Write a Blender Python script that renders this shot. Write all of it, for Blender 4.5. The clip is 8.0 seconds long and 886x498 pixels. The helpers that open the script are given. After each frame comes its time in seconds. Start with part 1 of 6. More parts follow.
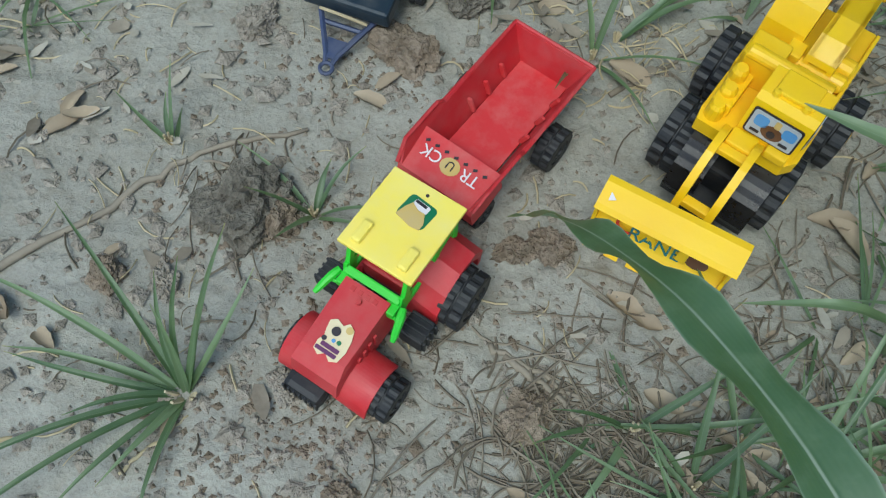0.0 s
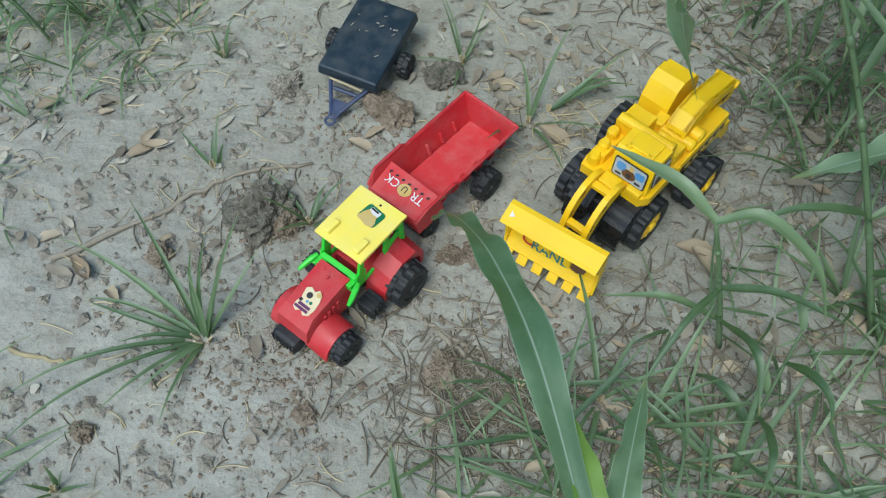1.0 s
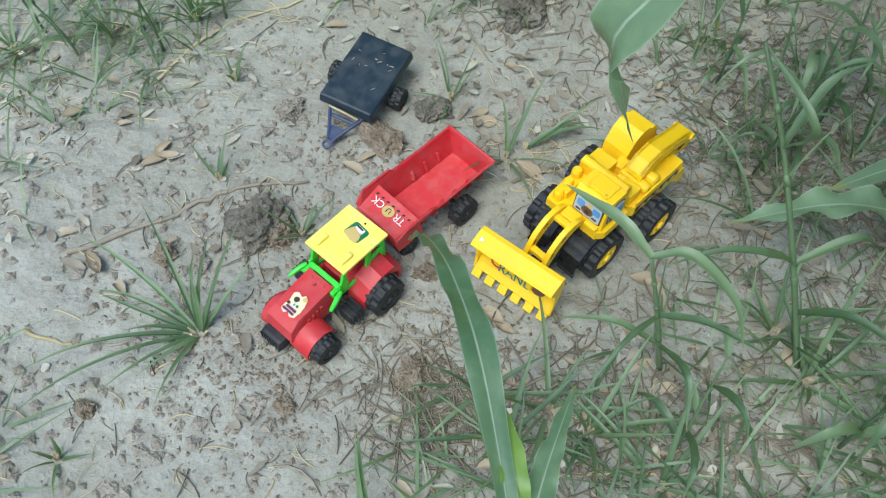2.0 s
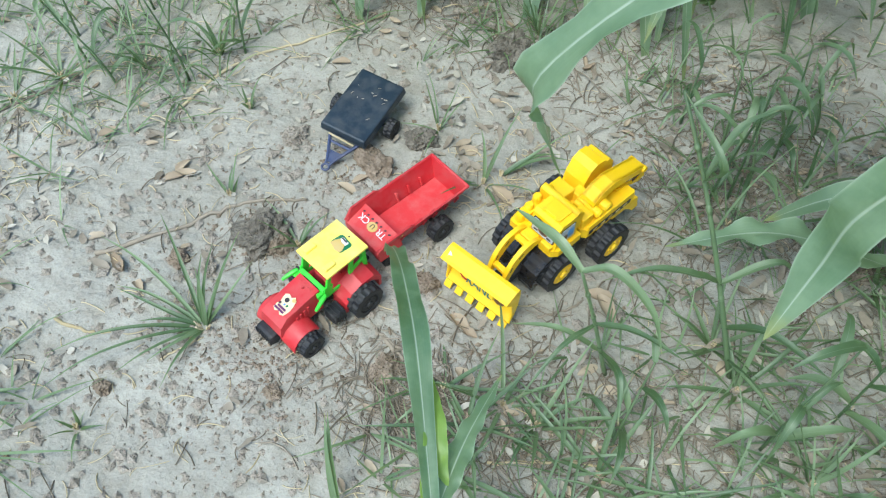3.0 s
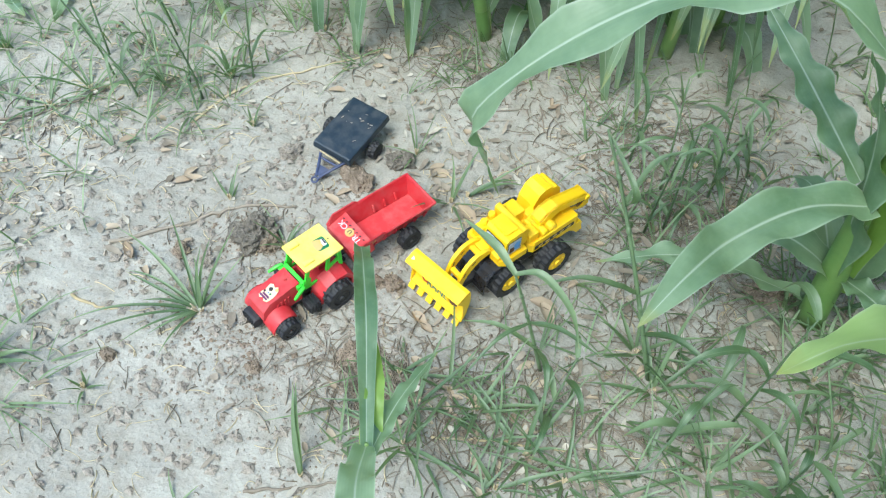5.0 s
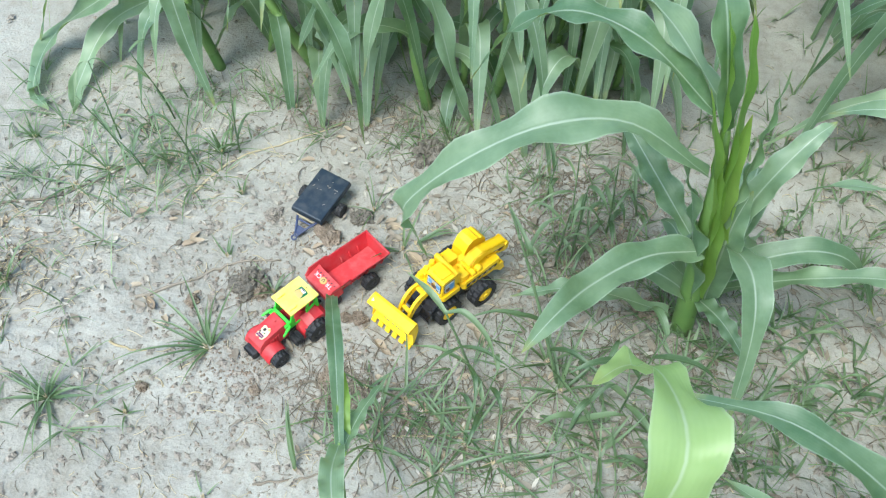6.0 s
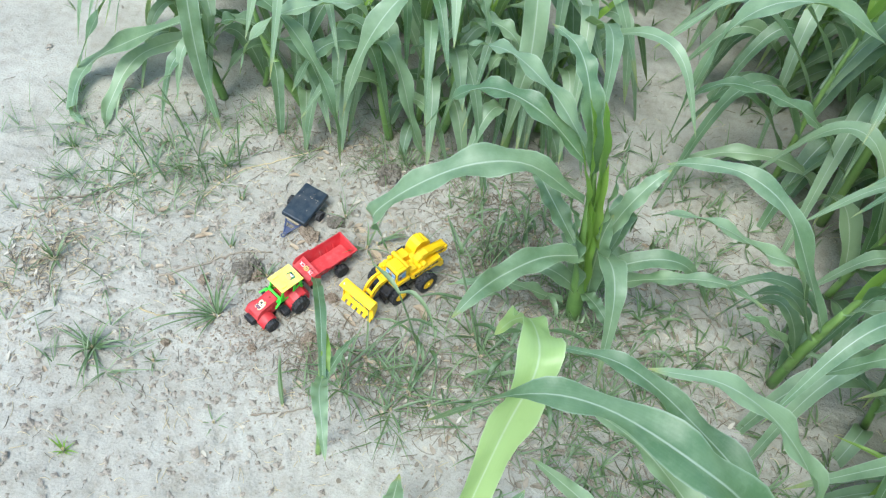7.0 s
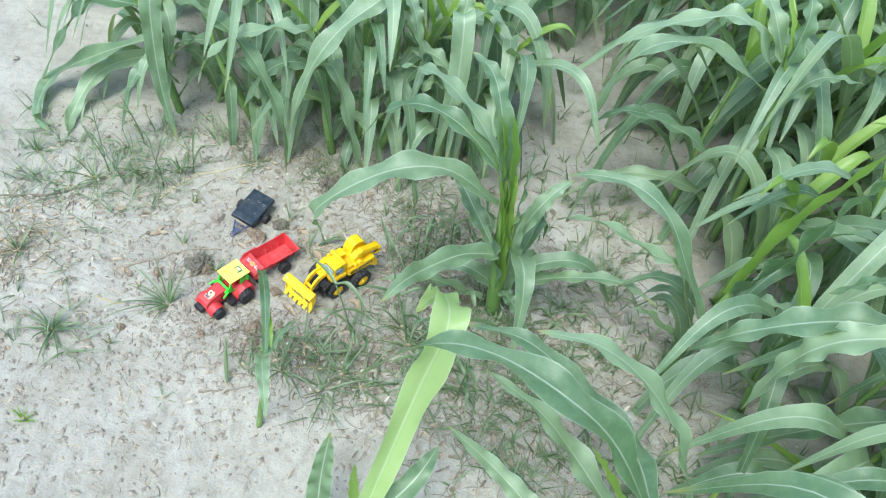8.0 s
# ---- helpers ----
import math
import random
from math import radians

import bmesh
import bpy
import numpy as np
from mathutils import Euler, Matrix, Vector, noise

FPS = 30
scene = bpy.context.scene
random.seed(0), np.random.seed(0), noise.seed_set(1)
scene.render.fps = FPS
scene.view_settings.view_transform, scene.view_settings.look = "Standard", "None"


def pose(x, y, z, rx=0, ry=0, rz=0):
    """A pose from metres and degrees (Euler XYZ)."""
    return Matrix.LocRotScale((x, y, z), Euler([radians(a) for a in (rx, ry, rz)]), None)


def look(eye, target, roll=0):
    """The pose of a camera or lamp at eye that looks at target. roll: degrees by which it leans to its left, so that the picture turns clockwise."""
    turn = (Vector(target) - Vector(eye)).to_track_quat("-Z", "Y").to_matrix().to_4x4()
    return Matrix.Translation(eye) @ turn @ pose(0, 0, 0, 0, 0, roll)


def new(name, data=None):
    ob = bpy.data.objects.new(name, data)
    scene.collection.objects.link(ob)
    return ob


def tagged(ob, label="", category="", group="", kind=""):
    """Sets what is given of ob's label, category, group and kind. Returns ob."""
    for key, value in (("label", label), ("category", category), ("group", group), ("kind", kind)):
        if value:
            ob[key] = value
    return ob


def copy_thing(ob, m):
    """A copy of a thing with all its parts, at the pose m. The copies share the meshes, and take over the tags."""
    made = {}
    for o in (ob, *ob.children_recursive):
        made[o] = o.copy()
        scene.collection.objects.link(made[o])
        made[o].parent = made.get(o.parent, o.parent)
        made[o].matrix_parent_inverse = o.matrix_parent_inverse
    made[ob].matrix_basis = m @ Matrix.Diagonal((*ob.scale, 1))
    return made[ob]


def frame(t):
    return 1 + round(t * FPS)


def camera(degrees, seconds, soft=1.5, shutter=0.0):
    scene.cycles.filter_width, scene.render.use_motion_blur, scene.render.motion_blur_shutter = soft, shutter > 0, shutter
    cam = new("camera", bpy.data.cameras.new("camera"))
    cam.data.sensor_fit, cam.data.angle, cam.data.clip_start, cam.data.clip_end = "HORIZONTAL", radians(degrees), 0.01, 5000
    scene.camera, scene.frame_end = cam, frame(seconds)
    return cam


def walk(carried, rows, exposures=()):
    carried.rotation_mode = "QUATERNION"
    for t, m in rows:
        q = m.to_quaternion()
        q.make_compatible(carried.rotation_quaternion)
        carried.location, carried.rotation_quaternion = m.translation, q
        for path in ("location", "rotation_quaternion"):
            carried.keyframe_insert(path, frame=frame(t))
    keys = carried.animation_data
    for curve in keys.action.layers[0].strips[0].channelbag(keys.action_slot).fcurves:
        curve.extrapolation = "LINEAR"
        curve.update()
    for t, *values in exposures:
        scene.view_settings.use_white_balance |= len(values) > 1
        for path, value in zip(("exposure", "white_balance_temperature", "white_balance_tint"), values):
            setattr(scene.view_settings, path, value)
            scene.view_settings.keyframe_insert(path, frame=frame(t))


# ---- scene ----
cam = camera(57.2, 8.0, soft=1.2)
PATH = [
    (0, (0.007, 0.02, 0.518), (0.015, 0.856, -1.298), 4.1),
    (0.5, (0.067, -0.061, 0.599), (-0.03, 0.897, -1.154), 2.2),
    (1, (0.115, -0.123, 0.673), (-0.052, 0.877, -1.052), -1.4),
    (1.5, (0.126, -0.145, 0.722), (-0.017, 0.892, -0.982), 1.4),
    (2.8, (0.206, -0.211, 0.807), (-0.035, 0.849, -0.872), 1.6),
    (3, (0.225, -0.222, 0.837), (-0.042, 0.854, -0.828), 0.5),
    (3.5, (0.252, -0.241, 0.881), (-0.013, 0.865, -0.764), 1.5),
    (4, (0.273, -0.264, 0.906), (0.005, 0.848, -0.735), 2.2),
    (5.3, (0.332, -0.334, 0.982), (0.016, 0.804, -0.632), 2.8),
    (5.5, (0.355, -0.348, 1.039), (0.041, 0.753, -0.6), 0.7),
    (6, (0.393, -0.425, 1.25), (0.128, 0.714, -0.372), 1.6),
    (6.5, (0.374, -0.563, 1.473), (0.202, 0.597, -0.147), 6.2),
    (7, (0.445, -0.726, 1.615), (0.298, 0.473, 0.02), 8.9),
    (7.5, (0.501, -0.844, 1.693), (0.411, 0.403, 0.132), 13.6),
    (8, (0.514, -0.925, 1.747), (0.474, 0.37, 0.223), 14.2),
]
EXPOSURES = [(0.0, 0.21, 5950, -3), (1.5, 0.54, 5950, -2), (3.0, 0.98, 6000, 0), (3.5, 1.10, 6000, 0), (5.5, 1.2, 6020, 1), (8.0, 1.25, 6080, 2)]
walk(cam, [(t, look(eye, target, roll)) for t, eye, target, roll in PATH], EXPOSURES)

# ---- world and light: soft overcast daylight ----
world = bpy.data.worlds.new("sky")
scene.world = world
world.use_nodes = True
wn = world.node_tree
sky = wn.nodes.new("ShaderNodeTexSky")
sky.sky_type, sky.sun_disc = "NISHITA", False
sky.sun_elevation, sky.sun_rotation = radians(55), radians(200)
sky.air_density, sky.dust_density, sky.ozone_density = 1.0, 2.0, 1.5
wn.links.new(sky.outputs[0], wn.nodes["Background"].inputs[0])
wn.nodes["Background"].inputs[1].default_value = 0.15
sun_data = bpy.data.lights.new("sun", "SUN")
sun_data.energy, sun_data.angle, sun_data.color = 1.5, radians(28), (1.0, 0.98, 0.94)
sun = new("sun", sun_data)
sun.matrix_world = look((-1.0, -2.0, 5.0), (0, 0, 0))


# ---- materials ----
def mat(name):
    m = bpy.data.materials.new(name)
    m.use_nodes = True
    nt = m.node_tree
    return m, nt, nt.nodes["Principled BSDF"]


def nz(nt, scale, detail=4.0, rough=0.55, vec=None, kind="ShaderNodeTexNoise"):
    n = nt.nodes.new(kind)
    n.inputs["Scale"].default_value = scale
    if kind == "ShaderNodeTexNoise":
        n.inputs["Detail"].default_value, n.inputs["Roughness"].default_value = detail, rough
    if vec is not None:
        nt.links.new(vec, n.inputs["Vector"])
    return n


def ramp(nt, fac, stops):
    r = nt.nodes.new("ShaderNodeValToRGB")
    nt.links.new(fac, r.inputs[0])
    el = r.color_ramp.elements
    while len(el) < len(stops):
        el.new(0.5)
    for e, (p, c) in zip(el, stops):
        e.position, e.color = p, (*c, 1) if len(c) == 3 else c
    return r


def mix(nt, fac, a, b, mode="MIX"):
    m = nt.nodes.new("ShaderNodeMix")
    m.data_type, m.blend_type = "RGBA", mode
    for sock, v in ((m.inputs[0], fac), (m.inputs[6], a), (m.inputs[7], b)):
        if isinstance(v, (int, float)):
            sock.default_value = v
        elif isinstance(v, tuple):
            sock.default_value = (*v, 1)
        else:
            nt.links.new(v, sock)
    return m.outputs[2]


def maths(nt, op, a, b=0.0):
    m = nt.nodes.new("ShaderNodeMath")
    m.operation = op
    for sock, v in zip(m.inputs, (a, b)):
        if isinstance(v, (int, float)):
            sock.default_value = v
        else:
            nt.links.new(v, sock)
    return m.outputs[0]


def bump(nt, bsdf, height, strength, dist):
    b = nt.nodes.new("ShaderNodeBump")
    b.inputs["Strength"].default_value, b.inputs["Distance"].default_value = strength, dist
    nt.links.new(height, b.inputs["Height"])
    nt.links.new(b.outputs[0], bsdf.inputs["Normal"])


def coords(nt, which="Object"):
    return nt.nodes.new("ShaderNodeTexCoord").outputs[which]


def soil_material():
    m, nt, p = mat("dry_silt")
    c = coords(nt)
    big = nz(nt, 4.5, 5, 0.6, c)
    mid = nz(nt, 34, 5, 0.65, c)
    fine = nz(nt, 420, 4, 0.7, c)
    crumb = nz(nt, 150, 2, 0.5, c, "ShaderNodeTexVoronoi")
    base = ramp(nt, big.outputs[0], [(0.3, (0.295, 0.278, 0.23)), (0.55, (0.372, 0.356, 0.305)), (0.75, (0.425, 0.41, 0.353))])
    patch = ramp(nt, mid.outputs[0], [(0.30, (0.80, 0.775, 0.74)), (0.5, (0.97, 0.97, 0.97)), (0.7, (1.06, 1.06, 1.06))])
    col = mix(nt, 1.0, base.outputs[0], patch.outputs[0], "MULTIPLY")
    grain = ramp(nt, fine.outputs[0], [(0.3, (0.80, 0.78, 0.76)), (0.5, (1, 1, 1)), (0.72, (1.10, 1.12, 1.1))])
    col = mix(nt, 0.8, col, grain.outputs[0], "MULTIPLY")
    nt.links.new(col, p.inputs["Base Color"])
    p.inputs["Roughness"].default_value = 0.95
    p.inputs["Specular IOR Level"].default_value = 0.15
    h = maths(nt, "ADD", maths(nt, "MULTIPLY", fine.outputs[0], 0.35), maths(nt, "MULTIPLY", mid.outputs[0], 0.9))
    h = maths(nt, "ADD", h, maths(nt, "MULTIPLY", crumb.outputs["Distance"], 0.35))
    bump(nt, p, h, 0.6, 0.006)
    return m


def clod_material(name, a, b):
    m, nt, p = mat(name)
    c = coords(nt)
    n1, n2 = nz(nt, 60, 6, 0.65, c), nz(nt, 320, 3, 0.6, c)
    r = ramp(nt, n1.outputs[0], [(0.3, a), (0.7, b)])
    nt.links.new(mix(nt, 0.5, r.outputs[0], n2.outputs[0], "OVERLAY"), p.inputs["Base Color"])
    p.inputs["Roughness"].default_value = 0.95
    p.inputs["Specular IOR Level"].default_value = 0.15
    bump(nt, p, maths(nt, "ADD", n1.outputs[0], n2.outputs[0]), 1.0, 0.004)
    return m


def plastic(name, colour, rough=0.38, dust=0.16, bumpy=0.08, dust_colour=(0.42, 0.38, 0.32)):
    """Cheap moulded toy plastic with a film of field dust and small scratches."""
    m, nt, p = mat(name)
    c = coords(nt)
    n1, n2 = nz(nt, 45, 5, 0.65, c), nz(nt, 500, 2, 0.6, c)
    f = ramp(nt, n1.outputs[0], [(0.42, (0, 0, 0)), (0.75, (1, 1, 1))])
    tone = mix(nt, 0.35, colour, nz(nt, 18, 3, 0.5, c).outputs[0], "SOFT_LIGHT")
    col = mix(nt, maths(nt, "MULTIPLY", f.outputs[0], dust), tone, dust_colour)
    nt.links.new(col, p.inputs["Base Color"])
    nt.links.new(maths(nt, "ADD", maths(nt, "MULTIPLY", f.outputs[0], 0.3), rough), p.inputs["Roughness"])
    p.inputs["Specular IOR Level"].default_value = 0.45
    p.inputs["Subsurface Weight"].default_value = 0.0
    bump(nt, p, maths(nt, "ADD", n1.outputs[0], maths(nt, "MULTIPLY", n2.outputs[0], 0.3)), bumpy, 0.002)
    return m


def leaf_material(name, dark, light, rib, tip, trans=0.3, rough=0.42):
    """Grass-family leaf: pale midrib, parallel veins, patchy green, dry tip; u runs across, v along."""
    m, nt, p = mat(name)
    uv = coords(nt, "UV")
    sep = nt.nodes.new("ShaderNodeSeparateXYZ")
    nt.links.new(uv, sep.inputs[0])
    u, v = sep.outputs[0], sep.outputs[1]
    obj = nt.nodes.new("ShaderNodeObjectInfo")
    isl = nt.nodes.new("ShaderNodeNewGeometry")
    who = nt.nodes.new("ShaderNodeMath")
    who.operation = "FRACT"
    nt.links.new(maths(nt, "ADD", obj.outputs["Random"], isl.outputs["Random Per Island"]), who.inputs[0])
    c = coords(nt)
    n1 = nz(nt, 16, 4, 0.6, c)
    n2 = nz(nt, 140, 3, 0.6, c)
    green = ramp(nt, maths(nt, "ADD", maths(nt, "MULTIPLY", n1.outputs[0], 0.8), maths(nt, "MULTIPLY", maths(nt, "SUBTRACT", who.outputs[0], 0.3), 0.5)), [(0.25, dark), (0.75, light)])
    vein = nt.nodes.new("ShaderNodeMath")
    vein.operation = "SINE"
    nt.links.new(maths(nt, "MULTIPLY", u, 75.0), vein.inputs[0])
    col = mix(nt, maths(nt, "MULTIPLY", maths(nt, "ADD", vein.outputs[0], 1.0), 0.02), green.outputs[0], light)
    col = mix(nt, maths(nt, "MULTIPLY", n2.outputs[0], 0.18), col, light)
    off = maths(nt, "ABSOLUTE", maths(nt, "SUBTRACT", u, 0.5))
    ribf = ramp(nt, off, [(0.012, (1, 1, 1)), (0.038, (0, 0, 0))])
    col = mix(nt, maths(nt, "MULTIPLY", ribf.outputs[0], 0.5), col, rib)
    tipf = ramp(nt, maths(nt, "ADD", v, maths(nt, "MULTIPLY", maths(nt, "SUBTRACT", n1.outputs[0], 0.5), 0.2)), [(0.93, (0, 0, 0)), (1.04, (1, 1, 1))])
    col = mix(nt, maths(nt, "MULTIPLY", tipf.outputs[0], 0.8), col, tip)
    margin = ramp(nt, off, [(0.455, (0, 0, 0)), (0.5, (1, 1, 1))])
    col = mix(nt, maths(nt, "MULTIPLY", margin.outputs[0], 0.35), col, rib)
    blotch = nz(nt, 55, 4, 0.65, c)
    col = mix(nt, maths(nt, "MULTIPLY", ramp(nt, blotch.outputs[0], [(0.5, (0, 0, 0)), (0.72, (1, 1, 1))]).outputs[0], 0.35), col, light)
    nt.links.new(col, p.inputs["Base Color"])
    nt.links.new(maths(nt, "ADD", maths(nt, "MULTIPLY", blotch.outputs[0], 0.22), rough - 0.11), p.inputs["Roughness"])
    p.inputs["Specular IOR Level"].default_value = 0.6
    p.inputs["Coat Weight"].default_value = 0.3
    p.inputs["Coat Roughness"].default_value = 0.5
    bump(nt, p, maths(nt, "ADD", vein.outputs[0], maths(nt, "MULTIPLY", n1.outputs[0], 6.0)), 0.05, 0.0015)
    t = nt.nodes.new("ShaderNodeBsdfTranslucent")
    nt.links.new(mix(nt, 0.6, col, (0.36, 0.52, 0.05)), t.inputs[0])
    s = nt.nodes.new("ShaderNodeMixShader")
    s.inputs[0].default_value = trans
    nt.links.new(p.outputs[0], s.inputs[1])
    nt.links.new(t.outputs[0], s.inputs[2])
    nt.links.new(s.outputs[0], nt.nodes["Material Output"].inputs[0])
    return m


def dry_material(name, a, b, scale=40):
    m, nt, p = mat(name)
    c = coords(nt)
    obj = nt.nodes.new("ShaderNodeObjectInfo")
    isl = nt.nodes.new("ShaderNodeNewGeometry")
    n1 = nz(nt, scale, 5, 0.6, c)
    f = maths(nt, "ADD", maths(nt, "MULTIPLY", n1.outputs[0], 0.5), maths(nt, "MULTIPLY", maths(nt, "ADD", obj.outputs["Random"], isl.outputs["Random Per Island"]), 0.3))
    r = ramp(nt, f, [(0.2, a), (0.8, b)])
    nt.links.new(r.outputs[0], p.inputs["Base Color"])
    p.inputs["Roughness"].default_value = 0.85
    p.inputs["Specular IOR Level"].default_value = 0.2
    bump(nt, p, n1.outputs[0], 0.4, 0.002)
    return m


SOIL = soil_material()
CLOD = clod_material("dark_clod", (0.11, 0.095, 0.075), (0.26, 0.235, 0.19))
BROWN_CLOD = clod_material("brown_clod", (0.17, 0.13, 0.09), (0.33, 0.265, 0.20))
PALE_CLOD = clod_material("pale_clod", (0.25, 0.215, 0.17), (0.40, 0.355, 0.295))
RED = plastic("red_plastic", (0.50, 0.022, 0.030), 0.42, 0.14)
RED_BED = plastic("red_plastic_dusty", (0.58, 0.035, 0.04), 0.5, 0.5, 0.05, (0.55, 0.2, 0.18))
YELLOW = plastic("yellow_plastic", (0.90, 0.56, 0.004), 0.33, 0.05)
LEMON = plastic("lemon_plastic", (0.90, 0.73, 0.12), 0.45, 0.25, 0.08, (0.75, 0.68, 0.45))
GREEN = plastic("green_plastic", (0.07, 0.58, 0.035), 0.4, 0.05)
BLACK = plastic("black_rubbery_plastic", (0.012, 0.013, 0.016), 0.5, 0.10)
GLOSS_BLACK = plastic("gloss_black_plastic", (0.010, 0.010, 0.012), 0.24, 0.05)
NAVY = plastic("blue_black_plastic", (0.014, 0.026, 0.040), 0.36, 0.10)
BLUE = plastic("dark_blue_plastic", (0.035, 0.05, 0.11), 0.45, 0.15)
CREAM = plastic("cream_sticker", (0.75, 0.62, 0.38), 0.5, 0.2)
WHITE = plastic("white_sticker", (0.78, 0.72, 0.72), 0.5, 0.15)
TAN = plastic("worn_tan_sticker", (0.58, 0.40, 0.12), 0.6, 0.3)
PALE_INK = plastic("grey_print", (0.42, 0.44, 0.45), 0.5, 0.2)
INK = plastic("dark_ink", (0.02, 0.015, 0.02), 0.5, 0.05)
PURPLE = plastic("purple_ink", (0.12, 0.02, 0.10), 0.5, 0.05)
DEEP_GREEN = plastic("deep_green_ink", (0.01, 0.16, 0.06), 0.5, 0.05)
SKY_INK = plastic("sky_blue_ink", (0.10, 0.28, 0.55), 0.5, 0.05)
RED_INK = plastic("red_ink", (0.50, 0.03, 0.01), 0.5, 0.05)
TEAL_INK = plastic("teal_ink", (0.02, 0.16, 0.17), 0.5, 0.05)
BROWN_INK = plastic("brown_ink", (0.12, 0.05, 0.02), 0.5, 0.05)
CORN = leaf_material("maize_leaf", (0.055, 0.130, 0.060), (0.245, 0.345, 0.205), (0.60, 0.66, 0.54), (0.30, 0.30, 0.08), 0.30, 0.47)
# brighter copy of the maize leaf; backlight on one leaf is in its colour
CORN_BACKLIT = leaf_material("backlit_maize_leaf", (0.19, 0.34, 0.07), (0.34, 0.48, 0.18), (0.58, 0.64, 0.48), (0.30, 0.30, 0.08), 0.35, 0.45)
CORN_YOUNG = leaf_material("young_maize_leaf", (0.17, 0.31, 0.05), (0.31, 0.47, 0.10), (0.40, 0.52, 0.2), (0.30, 0.30, 0.06), 0.45, 0.40)
GRASS = leaf_material("grass_blade", (0.048, 0.100, 0.042), (0.175, 0.250, 0.125), (0.24, 0.30, 0.18), (0.28, 0.22, 0.10), 0.25, 0.45)
STALK = leaf_material("maize_stalk", (0.10, 0.20, 0.045), (0.20, 0.32, 0.085), (0.19, 0.30, 0.09), (0.19, 0.30, 0.07), 0.08, 0.45)
DRY_LEAF = dry_material("dry_leaf", (0.17, 0.12, 0.075), (0.45, 0.37, 0.265))
TWIG = dry_material("dry_twig", (0.13, 0.105, 0.075), (0.36, 0.31, 0.24), 90)
DARK_TWIG = dry_material("dark_twig", (0.06, 0.05, 0.035), (0.20, 0.165, 0.12), 90)
BLEACHED = dry_material("bleached_leaf", (0.33, 0.29, 0.22), (0.56, 0.52, 0.44), 90)
STRAW = dry_material("straw", (0.34, 0.27, 0.14), (0.55, 0.46, 0.30), 90)


# ---- mesh helpers ----
def mesh_of(name, bm, material, smooth=False):
    me = bpy.data.meshes.new(name)
    bmesh.ops.recalc_face_normals(bm, faces=bm.faces) if len(bm.faces) < 3000 and not bm.loops.layers.uv else None
    if smooth:
        for f in bm.faces:
            f.smooth = True
    bm.to_mesh(me)
    bm.free()
    me.materials.append(material)
    return me


def part(name, bm, material, parent, label="", smooth=False):
    ob = new(name, mesh_of(name, bm, material, smooth))
    ob.parent = parent
    return tagged(ob, label)


def thing(name, m, label, category, group="", kind=""):
    e = new(name)
    e.empty_display_size = 0.02
    e.matrix_world = m
    return tagged(e, label, category, group, kind)


def box(bm, c, s, bev=0.0, rot=None, taper=None):
    """A box of size s round c; taper scales the top in x and y."""
    g = bmesh.ops.create_cube(bm, size=1.0)
    vs = g["verts"]
    for v in vs:
        k = taper if taper and v.co.z > 0 else (1, 1)
        v.co = Vector((v.co.x * s[0] * k[0], v.co.y * s[1] * k[1], v.co.z * s[2]))
    if bev:
        es = list({e for v in vs for e in v.link_edges})
        r = bmesh.ops.bevel(bm, geom=es, offset=bev, segments=2, profile=0.6, affect="EDGES")
        vs = list({v for f in r["faces"] for v in f.verts} | {v for v in vs if v.is_valid})
    m = Matrix.Translation(c) @ (rot.to_4x4() if rot else Matrix())
    bmesh.ops.transform(bm, matrix=m, verts=vs)
    return bm


def tube(bm, pts, radii, seg=8, cap=True):
    """A round tube along points with a radius at each."""
    pts = [Vector(p) for p in pts]
    rings, last = [], None
    for i, p in enumerate(pts):
        t = (pts[min(i + 1, len(pts) - 1)] - pts[max(i - 1, 0)]).normalized()
        ref = last if last is not None else (Vector((0, 0, 1)) if abs(t.z) < 0.9 else Vector((1, 0, 0)))
        a = (ref - t * ref.dot(t)).normalized()
        last = a
        b = t.cross(a)
        r = radii[i] if isinstance(radii, (list, tuple)) else radii
        rings.append([bm.verts.new(p + (a * math.cos(q) + b * math.sin(q)) * r) for q in (2 * math.pi * k / seg for k in range(seg))])
    for r0, r1 in zip(rings, rings[1:]):
        for k in range(seg):
            bm.faces.new((r0[k], r0[(k + 1) % seg], r1[(k + 1) % seg], r1[k]))
    if cap:
        bm.faces.new(rings[0][::-1])
        bm.faces.new(rings[-1])
    return bm


def prism(bm, outline, y0, y1):
    """An outline of (x, z) pushed from y0 to y1."""
    a = [bm.verts.new((x, y0, z)) for x, z in outline]
    b = [bm.verts.new((x, y1, z)) for x, z in outline]
    n = len(a)
    bm.faces.new(a)
    bm.faces.new(b[::-1])
    for i in range(n):
        bm.faces.new((a[i], b[i], b[(i + 1) % n], a[(i + 1) % n]))
    return bm


def plate(bm, outline, z0, z1):
    """An outline of (x, y) pushed from z0 to z1."""
    a = [bm.verts.new((x, y, z0)) for x, y in outline]
    b = [bm.verts.new((x, y, z1)) for x, y in outline]
    n = len(a)
    bm.faces.new(a[::-1])
    bm.faces.new(b)
    for i in range(n):
        bm.faces.new((a[i], a[(i + 1) % n], b[(i + 1) % n], b[i]))
    return bm


def bevelled(bm, off, seg=2, angle=30):
    es = [e for e in bm.edges if len(e.link_faces) == 2 and e.calc_face_angle(0) > radians(angle)]
    bmesh.ops.bevel(bm, geom=es, offset=off, segments=seg, profile=0.6, affect="EDGES", clamp_overlap=True)
    return bm


